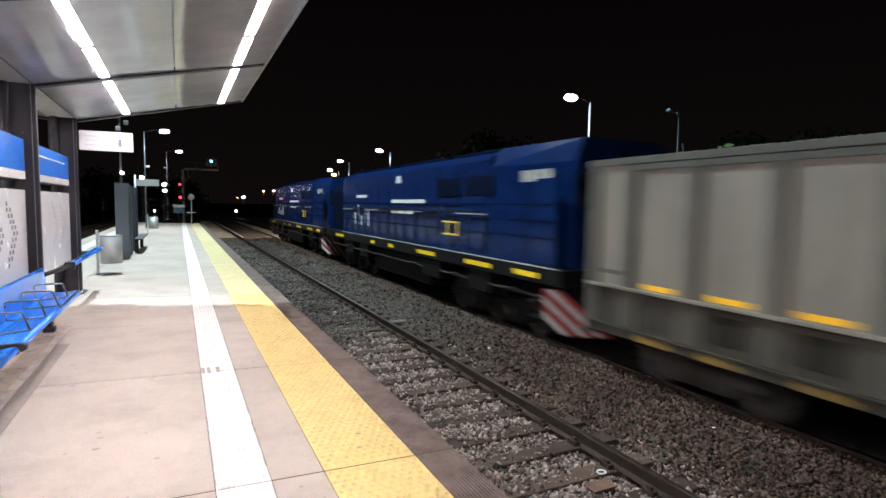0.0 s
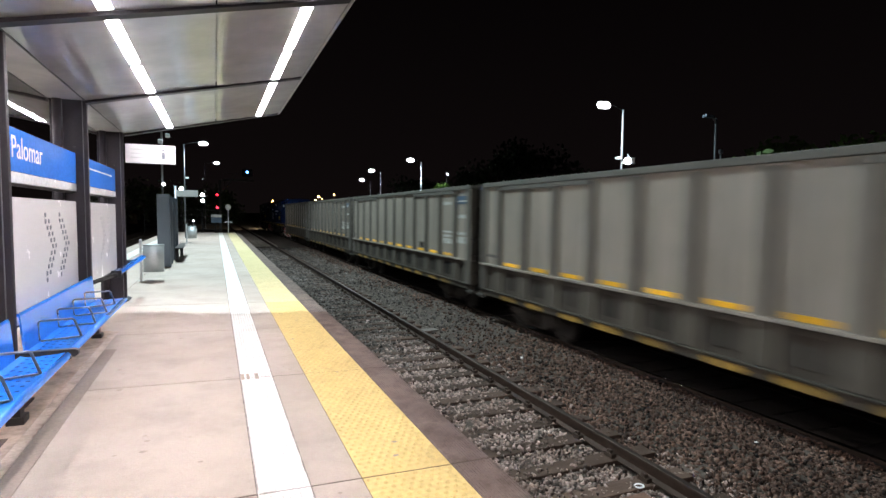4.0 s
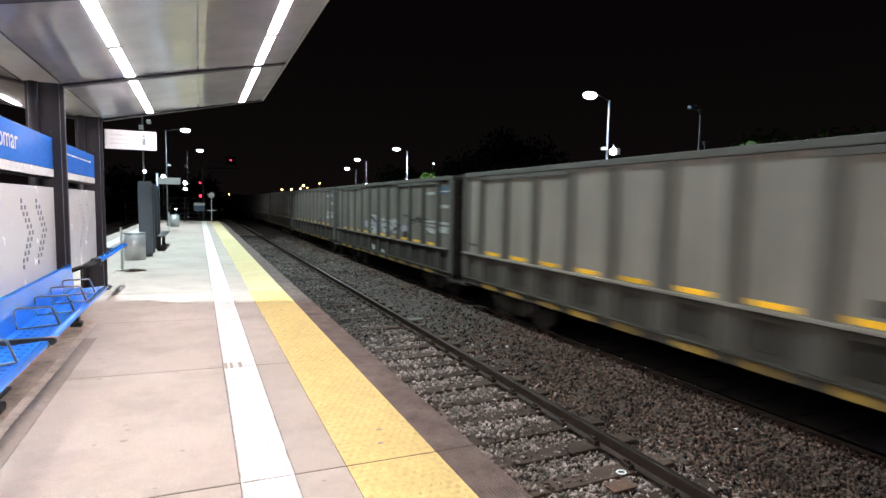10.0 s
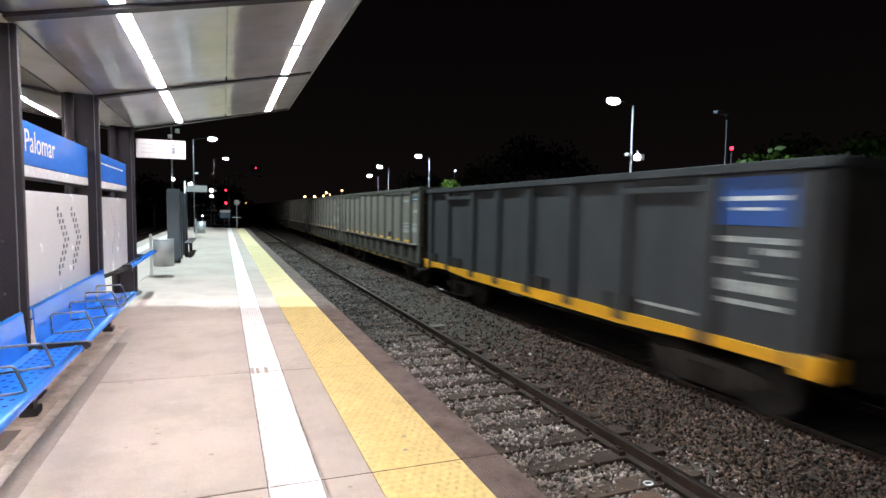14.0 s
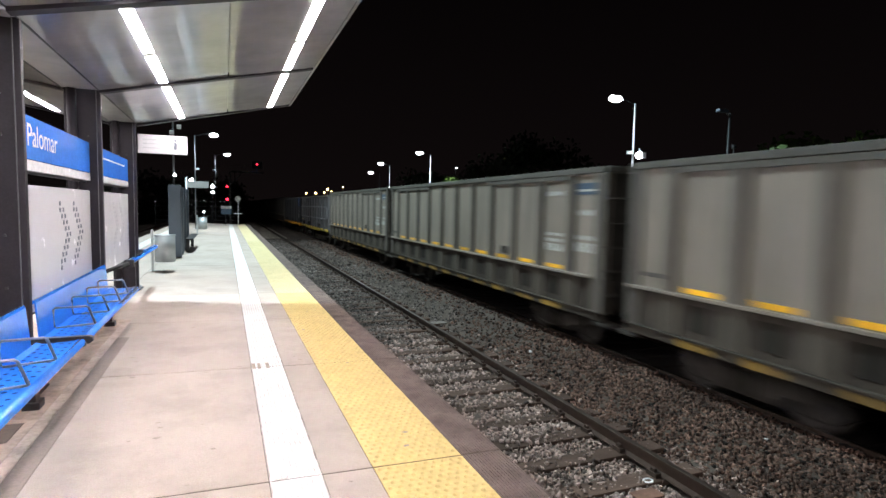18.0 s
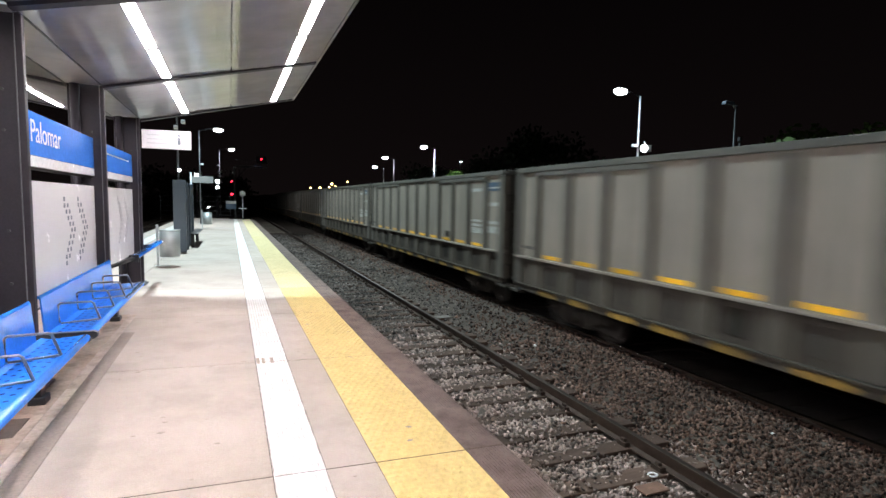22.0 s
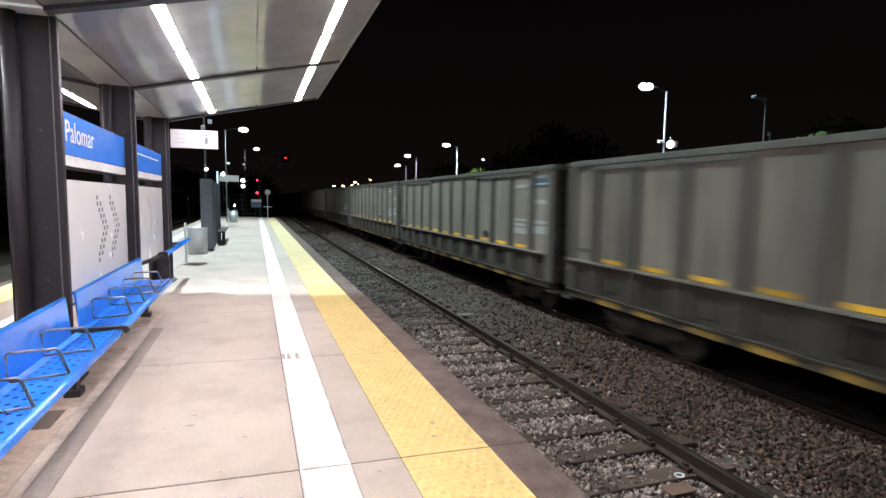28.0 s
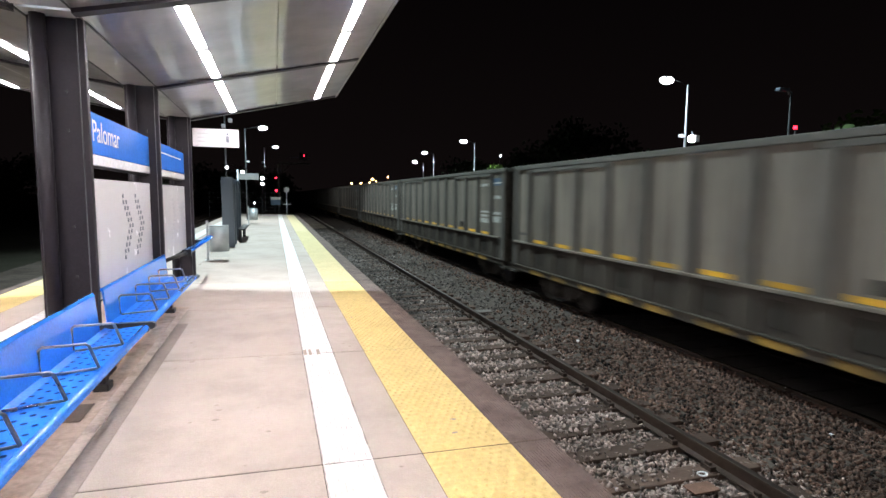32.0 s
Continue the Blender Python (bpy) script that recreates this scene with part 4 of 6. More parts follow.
def hanging_sign():
    s = thing("far_hanging_sign", (-1.63, 27.0, 0), "pale grey hanging sign on a slim post", "sign")
    part("post", tube([(0, 0, 0), (0, 0, 2.65)], 0.04, 10), POLE_GREY, s)
    part("panel", box(0.03, 0.92, -0.03, 0.03, 2.19, 2.48, 0.01), SIGN_GREY, s)


hanging_sign()


def platform_lamp(name, x, y, height, reach, label, group, watts, clutter=()):
    s = thing(name, (x, y, 0 if x < 2 else -0.2), label, "lamp post", group)
    base = 0.0
    part("pole", tube([(0, 0, base), (0, 0, height * 0.5), (0, 0, height)], [0.034, 0.027, 0.021] if x < 2 else [0.05, 0.038, 0.028], 12), POLE_DARK if x < 2 else POLE_GREY, s)
    part("base_plate", box(-0.14, 0.14, -0.14, 0.14, base, base + 0.02), POLE_GREY, s)
    part("arm", tube([(0, 0, height - 0.04), (reach * 0.45, 0, height + 0.10), (reach * 0.8, 0, height + 0.13)], 0.012, 8), FENCE_DARK, s)
    head = part("head", box(reach * 0.8 - 0.30 if reach < 0 else reach * 0.8, reach * 0.8 if reach < 0 else reach * 0.8 + 0.42, -0.13, 0.13, height + 0.10, height + 0.19, 0.02), POLE_GREY, s)
    hx = reach * 0.8 + (0.21 if reach > 0 else -0.15)
    dish = bmesh.new()
    bmesh.ops.create_uvsphere(dish, u_segments=16, v_segments=8, radius=0.21)
    bmesh.ops.scale(dish, vec=(1.15, 0.8, 0.55), verts=dish.verts)
    bmesh.ops.translate(dish, vec=(hx, 0, height + 0.09), verts=dish.verts)
    part("lens", dish, LAMP_FACE, head, "glowing white lamp lens")
    for z, side in clutter:
        part("fitting", box(side * 0.05, side * 0.22, -0.06, 0.06, z, z + 0.10, 0.01), SIGN_WHITE, s, "small white box fitting")
    if watts:
        z0 = s.location.z
        lamp("platform_lamp_light", "SPOT", (x + hx, y, z0 + height - 0.02), watts, COOL, 0.12, (x + hx, y + 0.01, -3), 165)
    return s


LEFT_LAMP = "tall slim lamp post with a glowing head on the platform"
RIGHT_LAMP = "slim white lamp post with a glowing head beyond the train"
platform_lamp("platform_lamp_post", -1.6, 34.5, 5.36, 1.0, LEFT_LAMP, "lamp posts on the platform", 1800, ((3.4, 1),))
platform_lamp("platform_lamp_post", -0.82, 53.0, 5.81, 1.0, LEFT_LAMP, "lamp posts on the platform", 1500, ((4.4, -1), (2.9, 1)))
platform_lamp("far_lamp_post", 12.57, 14.55, 5.6, -0.82, RIGHT_LAMP, "lamp posts beyond the train", 110, ((3.95, -1),))
platform_lamp("far_lamp_post", 12.87, 34.6, 5.57, -0.78, RIGHT_LAMP, "lamp posts beyond the train", 2200)
platform_lamp("far_lamp_post", 13.31, 45.9, 5.66, -0.80, RIGHT_LAMP, "lamp posts beyond the train", 300)
platform_lamp("far_lamp_post", 14.75, 54.6, 5.42, -0.95, RIGHT_LAMP, "lamp posts beyond the train", 0)


def mast():
    x, y, h = MAST
    s = thing("floodlight_mast", (x, y, 0), "tall slim floodlight mast with small fittings", "mast")
    part("pole", tube([(0, 0, 0), (0, 0, 8), (0, 0, h)], [0.030, 0.026, 0.02], 12), POLE_DARK, s)
    part("base_plate", box(-0.2, 0.2, -0.2, 0.2, 0, 0.02), POLE_GREY, s)
    part("crossarm", box(-0.5, 0.6, -0.03, 0.03, h - 0.1, h), POLE_GREY, s)
    part("floodlight", box(0.1, 0.5, -0.18, 0.18, h - 0.24, h - 0.1, 0.02), POLE_GREY, s)
    for z, u in ((3.95, 0.12), (3.4, 0.05), (3.75, -0.1)):
        part("fitting", box(u, u + 0.13, -0.12, 0.0, z, z + 0.13, 0.02), SIGN_WHITE, s, "small white box fitting")
    part("small_lamp", disc((0.04, -0.10, 2.42), 0.05, 0.05, "y", 14), PALE_GLOW, s, "small glowing white lamp")


mast()


def floodlight():
    s = thing("floodlight", (12.42, 14.05, 3.66), "small floodlight shining towards the tracks, on the lamp post", "floodlight")
    part("body", box(-0.02, 0.16, -0.12, 0.12, -0.10, 0.10, 0.015), POLE_GREY, s)
    part("lens", tube([(-0.16, -0.10, -0.03), (-0.12, -0.08, -0.02), (-0.02, 0, 0)], [0.04, 0.10, 0.11], 20), LAMP_FACE, s, "glowing white lens")
    part("bracket", tube([(0.1, 0, 0), (0.25, 0.33, 0.25)], 0.02, 8), POLE_GREY, s)


floodlight()


def camera_pole():
    s = thing("camera_pole", (12.5, 10.8, -0.2), "thin dark pole with a small unlit camera head", "pole")
    part("pole", tube([(0, 0, 0), (0, 0, 4.72)], 0.026, 10), FENCE_DARK, s)
    part("arm", tube([(0, 0, 4.62), (-0.12, 0.05, 4.78)], 0.02, 8), POLE_GREY, s)
    part("head", box(-0.42, -0.10, -0.05, 0.09, 4.72, 4.80, 0.02), TOTEM_GREY, s)


camera_pole()


def end_of_platform():
    f = thing("end_fence", (-1.9, 43.2, 0), "grey tubular railing across the platform's end", "fence")
    for x in np.arange(-2.7, 2.9, 0.92):
        part("post", tube([(x, 0, -0.2), (x, 0, 1.66)], 0.022, 8), FENCE_DARK, f)
    for z in (0.25, 0.55, 0.9, 1.25, 1.62):
        part("rail", tube([(-2.75, 0, z), (2.8, 0, z)], 0.018, 8), FENCE_DARK, f)
    b = thing("notice_board", (0.0, 43.165, 0.75), "small blue and white notice on the railing", "notice")
    part("board", box(-0.3, 0.42, -0.02, 0.02, 0.0, 0.62, 0.01), MARK_FADED_BLUE, b)
    part("band", box(-0.3, 0.42, -0.025, -0.021, 0.40, 0.60), MARK_FADED, b)
    d = thing("disc_sign", (0.87, 43.0, -0.2), "round pale disc sign on a thin post", "sign")
    part("post", tube([(0, 0, 0), (0, 0, 2.0)], 0.03, 8), POLE_GREY, d)
    part("disc", disc((0, -0.04, 2.12), 0.21, 0.02, "y", 24), MARK_FADED, d)
    part("bar", box(-0.3, 0.3, -0.03, 0.0, 1.0, 1.06), POLE_GREY, d)
    g = thing("signal_gantry", (0.55, 70.0, -1.2), "grey cantilever signal gantry with two red lights on its post", "signal")
    part("post", box(-0.13, 0.13, -0.10, 0.10, 0, 6.50, 0.02), GANTRY_GREY, g)
    part("arm", box(0.13, 3.80, -0.09, 0.09, 6.46, 6.66, 0.02), GANTRY_GREY, g)
    part("brace", tube([(0.10, 0, 5.0), (1.35, 0, 6.46)], 0.06, 8), GANTRY_GREY, g)
    part("brace", tube([(0.55, 0, 5.55), (0.55, 0, 6.46)], 0.045, 8), GANTRY_GREY, g)
    part("guard_rail", tube([(0.2, 0, 7.35), (3.78, 0, 7.35)], 0.02, 6), GANTRY_GREY, g)
    for x in (1.4, 3.78):
        part("rail_post", tube([(x, 0, 6.66), (x, 0, 7.35)], 0.02, 6), GANTRY_GREY, g)
    for z in (4.77, 3.25):
        part("hood", box(-0.50, -0.14, -0.06, 0.12, z - 0.2, z + 0.2, 0.02), FENCE_DARK, g)
        part("red_light", disc((-0.32, -0.10, z), 0.11 if z > 4 else 0.14, 0.03, "y", 16), RED_GLOW, g, "glowing red light")


def searchlight_signal():
    """One aperture; a vane behind it carries the blue-white and the red lens."""
    g = thing("searchlight_signal", (3.62, 69.9, 5.43), "black searchlight signal head standing on the gantry arm", "signal")
    part("foot", tube([(0, 0.02, 0), (0, 0.02, 0.55)], 0.05, 8), FENCE_DARK, g)
    part("back_plate", box(-0.58, 0.58, 0.10, 0.14, 0.45, 1.36, 0.02), FENCE_DARK, g)
    for x0, x1, z0, z1 in ((-0.58, 0.58, 0.45, 0.84), (-0.58, -0.15, 0.84, 1.14), (0.15, 0.58, 0.84, 1.14), (-0.58, 0.58, 1.14, 1.36)):
        part("front_plate", box(x0, x1, -0.14, -0.10, z0, z1), FENCE_DARK, g)
    part("hood", box(-0.22, 0.22, -0.36, -0.14, 1.13, 1.16), FENCE_DARK, g)
    vane = part("lens_vane", box(-0.05, 0.05, 0.0, 0.02, 0.0, 0.55), FENCE_DARK, g)
    part("blue_lens", disc((0, -0.03, 0.38), 0.15, 0.03, "y", 18), BLUE_WHITE, vane, "glowing blue-white lens")
    part("red_lens", disc((0.38 * math.sin(radians(80)), -0.03, 0.38 * math.cos(radians(80))), 0.085, 0.03, "y", 18), RED_GLOW, vane, "glowing red lens")
    return vane


SIGNAL_VANE = searchlight_signal()


def flashing_beacon():
    """A slow turning lamp whose lens sits between two cheeks."""
    b = thing("warning_beacon", (13.54, 11.5, -0.2), "slowly turning red warning beacon on a thin dark post", "beacon")
    part("post", tube([(0, 0, 0), (0, 0, 3.93)], 0.02, 8), FENCE_DARK, b)
    ring = [(0.055 * math.cos(a), 0.055 * math.sin(a)) for a in np.linspace(math.pi, 2 * math.pi, 11)]
    dome = part("lamp_turret", prism([(-x, -y) for x, y in ring] + [(0.055, -0.012), (-0.055, -0.012)], -0.06, 0.05, "z"), FENCE_DARK, b)
    part("red_lens", box(-0.045, 0.045, -0.020, -0.0125, -0.05, 0.04), RED_GLOW, dome, "glowing red lens")
    for x in (-0.052, 0.052):
        part("cheek", box(x - 0.006, x + 0.006, -0.042, -0.0125, -0.06, 0.05), FENCE_DARK, dome)
    return dome


BEACON_DOME = flashing_beacon()


end_of_platform()


def far_lights():
    for x, z, size, mat in ((30.3, 7.33, 0.33, WARM_GLOW), (26.0, 6.5, 0.5, WARM_GLOW), (25.2, 5.6, 0.35, WARM_GLOW), (22.8, 5.3, 0.45, WARM_GLOW), (27.0, 6.0, 0.25, WARM_GLOW), (20.3, 5.15, 0.38, WARM_GLOW), (15.6, 3.4, 0.25, PALE_GLOW), (13.8, 3.1, 0.2, WARM_GLOW)):
        s = thing("distant_street_lamp", (x, 150, -1.5), "distant glowing street lamp on a dark pole", "street lamp", "distant street lamps")
        part("pole", tube([(0, 0.3, 0), (0, 0.3, z + 1.5)], 0.09, 8), BLACK, s)
        ball = bmesh.new()
        bmesh.ops.create_uvsphere(ball, u_segments=12, v_segments=8, radius=size * 0.62)
        bmesh.ops.scale(ball, vec=(1.1, 0.8, 0.8), verts=ball.verts)
        bmesh.ops.translate(ball, vec=(0, 0, z + 1.5), verts=ball.verts)
        part("lamp_head", ball, mat, s, "glowing lamp head")
    for x, y, z, r in ((25.66, 60, 6.9, 0.09), (13.2, 45.6, 3.47, 0.08), (9.85, 110, 0.2, 0.22), (12.11, 120, 2.96, 0.25), (-3.2, 62, 3.8, 0.20), (-1.37, 70, 3.46, 0.22), (-1.37, 70.5, 2.79, 0.20), (-1.33, 39, 0.93, 0.055)):
        s = thing("far_station_lamp", (x, y, -1.5), "far white station lamp on a dark pole", "lamp post", "far station lamps")
        part("pole", tube([(0, 0.25, 0), (0, 0.25, z + 1.5)], 0.05, 8), BLACK, s)
        ball = bmesh.new()
        bmesh.ops.create_uvsphere(ball, u_segments=12, v_segments=8, radius=r)
        bmesh.ops.translate(ball, vec=(0, 0, z + 1.5), verts=ball.verts)
        part("lamp_head", ball, PALE_GLOW, s, "glowing lamp head")


far_lights()


def tree(x, y, z0, trunk, crown, width, n, leaf, mat, label, seed):
    """A tapered trunk with limbs, and a crown of many small leaf cards in clumps."""
    r = np.random.default_rng(seed)
    s = thing("tree", (x, y, z0), label, "tree", "trees by the railway")
    part("trunk", tube([(0, 0, 0), (0.1, 0.05, trunk * 0.5), (0.05, -0.08, trunk)], [width * 0.06, width * 0.045, width * 0.03], 10), BARK, s)
    clumps = []
    for k in range(16):
        a, h = r.uniform(0, 2 * math.pi), r.uniform(0, 1)
        rad = width * (0.25 + 0.30 * math.sin(math.pi * (0.15 + 0.8 * h))) * r.uniform(0.5, 1.1)
        tip = Vector((rad * math.cos(a), rad * math.sin(a), trunk * 0.8 + crown * h))
        clumps.append((tip, r.uniform(0.16, 0.30) * width))
        if k < 8:
            part("limb", tube([(0.05, -0.05, trunk * r.uniform(0.6, 0.95)), tuple(tip * 0.5 + Vector((0, 0, trunk * 0.45))), tuple(tip)], [width * 0.02, width * 0.013, width * 0.005], 6), BARK, s)
    verts, faces = [], []
    per = n // len(clumps)
    for tip, size in clumps:
        for _ in range(per):
            d = Vector(r.normal(size=3)).normalized() * size * r.uniform(0.35, 1.08)
            d.z *= 0.7
            c = tip + d
            u = Vector(r.normal(size=3)).normalized()
            v = u.cross(Vector(r.normal(size=3))).normalized()
            u, v = u * leaf * r.uniform(0.6, 1.2), v * leaf * 0.55
            i = len(verts)
            verts += [c - u, c + v, c + u, c - v]
            faces.append((i, i + 1, i + 2, i + 3))
    crown_ob = new("crown", raw_mesh("crown", [tuple(q) for q in verts], faces, mat))
    crown_ob.parent = s


tree(15.3, 36.6, -1.5, 3.6, 2.6, 1.45, 3800, 0.10, LEAF, "small leafy tree lit green by a lamp", 1)
tree(28.6, 48.0, -1.5, 4.0, 6.6, 9.6, 5000, 0.30, LEAF_DARK, "large dark leafy tree against the night sky", 2)
tree(25.2, 15.0, -1.5, 3.0, 4.1, 8.0, 5200, 0.20, LEAF, "dark leafy tree against the night sky", 3)
tree(31.5, 20.5, -1.5, 3.0, 5.0, 7.0, 4200, 0.20, LEAF, "dark leafy tree against the night sky", 4)
tree(17.5, 17.6, -1.5, 2.7, 2.5, 1.6, 2200, 0.10, LEAF_DARK, "small dark leafy tree behind the train", 5)
tree(21.0, 58.0, -1.5, 3.0, 4.2, 7.0, 3000, 0.26, LEAF_DARK, "dark leafy tree against the night sky", 6)
tree(-24.0, 34.0, -1.5, 2.6, 4.2, 6.5, 3000, 0.24, LEAF_DARK, "dark leafy tree behind the platform", 7)
tree(-21.0, 24.0, -1.5, 2.6, 4.0, 6.0, 3000, 0.24, LEAF_DARK, "dark leafy tree behind the platform", 8)

for tx, ty, tw, seed in ((-46.0, 118.0, 17.0, 9), (-16.0, 130.0, 16.0, 10), (-2.0, 142.0, 14.0, 11), (52.0, 120.0, 18.0, 12), (66.0, 92.0, 17.0, 13)):
    tree(tx, ty, -1.5, 2.6, 5.2, tw, 3200, 0.45, LEAF_DARK, "far dark leafy tree on the horizon", seed)
# ---- the train ----
SIDE = 1.5
PITCH = 14.38


def train_front(t):
    """How far along the track the joint between the engines and the first wagon has come."""
    u = t / 16
    return 7.65 + 12.174 * t - 3.114 * u * u + 0.44 * u ** 3


def bogie(parent, y, wheel_mesh, steel=None):
    """Two axles in a frame; y along the wagon."""
    b = new("bogie", None)
    b.parent = parent
    b.location = (0, y, 0)
    truss = [(-1.16, -0.60), (-1.10, -0.46), (-0.55, -0.42), (0.55, -0.42), (1.10, -0.46), (1.16, -0.60), (0.78, -0.66), (0.40, -0.86), (-0.40, -0.86), (-0.78, -0.66)]
    for side in (-1, 1):
        part("side_frame", prism(truss, side * 1.03 - 0.055, side * 1.03 + 0.055, "x"), steel or BOGIE_GREY, b)
        for u in (-0.12, 0.12):
            part("spring", tube([(side * 1.12, u, -0.80), (side * 1.12, u, -0.52)], 0.085, 10), UNDER, b)
        for u in (-0.88, 0.88):
            part("bearing_cap", disc((side * 1.11, u, -0.56), 0.125, 0.09, "x", 14), steel or BOGIE_GREY, b)
    part("bolster", box(-1.0, 1.0, -0.2, 0.2, -0.62, -0.40), UNDER, b)
    for u in (-0.88, 0.88):
        for side in (-1, 1):
            share("wheel", wheel_mesh, b, side * 0.84, u, -0.58)
        part("axle", tube([(-0.9, u, -0.58), (0.9, u, -0.58)], 0.07, 10), WHEEL_STEEL, b)
    return b


def wheel_mesh():
    profile = [(0.0, -0.05), (0.10, -0.06), (0.12, -0.02), (0.34, -0.01), (0.36, -0.06), (0.42, -0.065), (0.425, 0.05), (0.455, 0.06), (0.455, 0.075), (0.35, 0.075), (0.33, 0.03), (0.0, 0.03)]
    bm = bmesh.new()
    n = 28
    rings = [[bm.verts.new((-w, r * math.cos(2 * math.pi * k / n), r * math.sin(2 * math.pi * k / n))) for k in range(n)] for r, w in profile[1:-1]]
    for a, b in zip(rings, rings[1:]):
        for k in range(n):
            bm.faces.new((a[k], a[(k + 1) % n], b[(k + 1) % n], b[k]))
    bm.faces.new(rings[0])
    bm.faces.new(rings[-1])
    bmesh.ops.recalc_face_normals(bm, faces=bm.faces)
    return mesh_of("wheel", bm, WHEEL_STEEL)


WHEEL = wheel_mesh()


def couplers(parent, y0, y1):
    for y, d in ((y0, -1), (y1, 1)):
        part("coupler", box(-0.12, 0.12, y, y + d * 0.34, -0.22, 0.02, 0.02), UNDER, parent)
        part("brake_hose", tube([(0.25, y, -0.15), (0.28, y + d * 0.12, -0.42), (0.2, y + d * 0.26, -0.30)], 0.022, 8), BLACK, parent)


def hollow_body(parent, name, y0, y1, z0, z1, mat, wall=0.09, half=SIDE - 0.04, label="", end=0.22):
    """Side walls of real thickness, with recessed end walls and a floor."""
    for x0, x1 in ((-half, -half + wall), (half - wall, half)):
        part(name + "_side", box(x0, x1, y0, y1, z0, z1), mat, parent, label)
    for a in (y0 + end, y1 - end - wall):
        # end walls are coloured dark in place of the shade between wagons
        part(name + "_end", box(-half + wall, half - wall, a, a + wall, z0, z1), END_DARK, parent, "dark end wall with the recess's shade in its colour")
    part(name + "_floor", box(-half + wall, half - wall, y0 + end + wall, y1 - end - wall, z0, z0 + 0.08), END_DARK, parent)


WAGON = "grey bulk wagon with ribbed dirty steel sides"
GRIMY_WAGON = "heavily grimed dark grey bulk wagon with ribbed sides"
LENGTH = 13.68


def words(parent, x, a, b, z0, z1):
    """A line of faded lettering on a wagon's side: three bars of uneven length."""
    cuts = [a, a + (b - a) * (0.30 + 0.3 * z0 % 0.25), a + (b - a) * (0.66 + 0.4 * z1 % 0.15), b]
    for u, v in zip(cuts, cuts[1:]):
        part("text_bar", box(x - 0.004, x, u + 0.02, v - 0.015, z0 + 0.01, z1 - 0.01), MARK_FADED, parent)


def grey_wagon(paint, rib_paint, low_body, low_paint, tape_paint, label):
    """Origin at the front joint, rail level as in the world; it runs back to -PITCH."""
    w = thing("bulk_wagon", (TRAIN_TRACK, 0, 0), label, "freight wagon", "wagons of the freight train")
    y1, y0 = -0.35, -0.35 - LENGTH
    hollow_body(w, "body", y0, y1, 0.44, 2.44, paint)
    part("load", box(-1.3, 1.3, y0 + 0.35, y1 - 0.35, 0.6, 2.0), UNDER, w, "dark bulk load")
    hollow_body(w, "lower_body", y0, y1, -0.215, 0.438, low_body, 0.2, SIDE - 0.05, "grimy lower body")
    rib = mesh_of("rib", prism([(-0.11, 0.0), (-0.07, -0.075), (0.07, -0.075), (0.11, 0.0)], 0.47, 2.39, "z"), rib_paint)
    # the outline is (x, y) here; turn it so that it stands out from the side
    me = rib
    for v in me.vertices:
        v.co = (v.co.y, v.co.x, v.co.z)
    me.flip_normals()
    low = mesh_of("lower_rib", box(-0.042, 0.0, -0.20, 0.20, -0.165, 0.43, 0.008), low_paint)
    # a flat plate, not a hollow; its dark colour gives the recess's shade
    pocket = mesh_of("side_pocket", box(-0.012, 0.0, -0.21, 0.21, -0.06, 0.33, 0.006), POCKET_SHADE)
    tape = mesh_of("reflective_tape", box(-0.006, 0.0, -0.29, 0.29, 0.50, 0.58), tape_paint)
    patches = []
    for a, b, top in ((0.25, 0.30, -0.205), (0.33, 0.20, -0.215), (0.17, 0.34, -0.203)):
        patches.append(mesh_of("sill_patch", prism([(-a, -0.327), (b, -0.327), (b + 0.07, -0.26), (b - 0.05, top), (0.1, top - 0.02), (-a + 0.08, top), (-a - 0.06, -0.27)], -0.006, 0.0, "x"), SILL_YELLOW))
    for i in range(11):
        y = y0 + 1.02 + 1.172 * i
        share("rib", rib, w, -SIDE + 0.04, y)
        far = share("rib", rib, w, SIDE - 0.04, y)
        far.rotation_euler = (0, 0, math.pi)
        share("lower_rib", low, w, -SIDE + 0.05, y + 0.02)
        if i < 10:
            share("reflective_tape", tape, w, -SIDE + 0.038, y + 0.60)
            share("sill_patch", patches[i % 3], w, -SIDE - 0.014, y + 0.60)
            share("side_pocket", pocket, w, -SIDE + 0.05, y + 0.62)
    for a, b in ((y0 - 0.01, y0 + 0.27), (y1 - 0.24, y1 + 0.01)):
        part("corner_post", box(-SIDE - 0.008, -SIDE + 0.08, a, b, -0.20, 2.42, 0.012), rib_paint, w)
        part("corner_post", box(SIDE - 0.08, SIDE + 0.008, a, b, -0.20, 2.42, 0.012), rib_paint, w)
    part("lower_flange", box(-SIDE - 0.040, -SIDE + 0.045, y0 + 0.02, y1 - 0.02, -0.198, -0.172, 0.005), SILL_GRIME, w)
    for a in (y0 - 0.16, y1 - 0.16):
        part("end_step", box(-SIDE - 0.01, -SIDE + 0.30, a, a + 0.32, -0.42, -0.355, 0.008), END_DARK, w, "worn step at the corner")
        part("step_hanger", box(-SIDE + 0.10, -SIDE + 0.13, a + 0.14, a + 0.17, -0.36, -0.30), UNDER, w)
    for x0, x1 in ((-SIDE - 0.012, -SIDE + 0.12), (SIDE - 0.12, SIDE + 0.012)):
        part("top_rim", box(x0, x1, y0 - 0.02, y1 + 0.02, 2.425, 2.54, 0.015), WAGON_RIM, w)
    for a in (y0, y1):
        part("end_rim", box(-SIDE + 0.12, SIDE - 0.12, a - 0.08, a + 0.08, 2.425, 2.54, 0.015), WAGON_RIM, w)
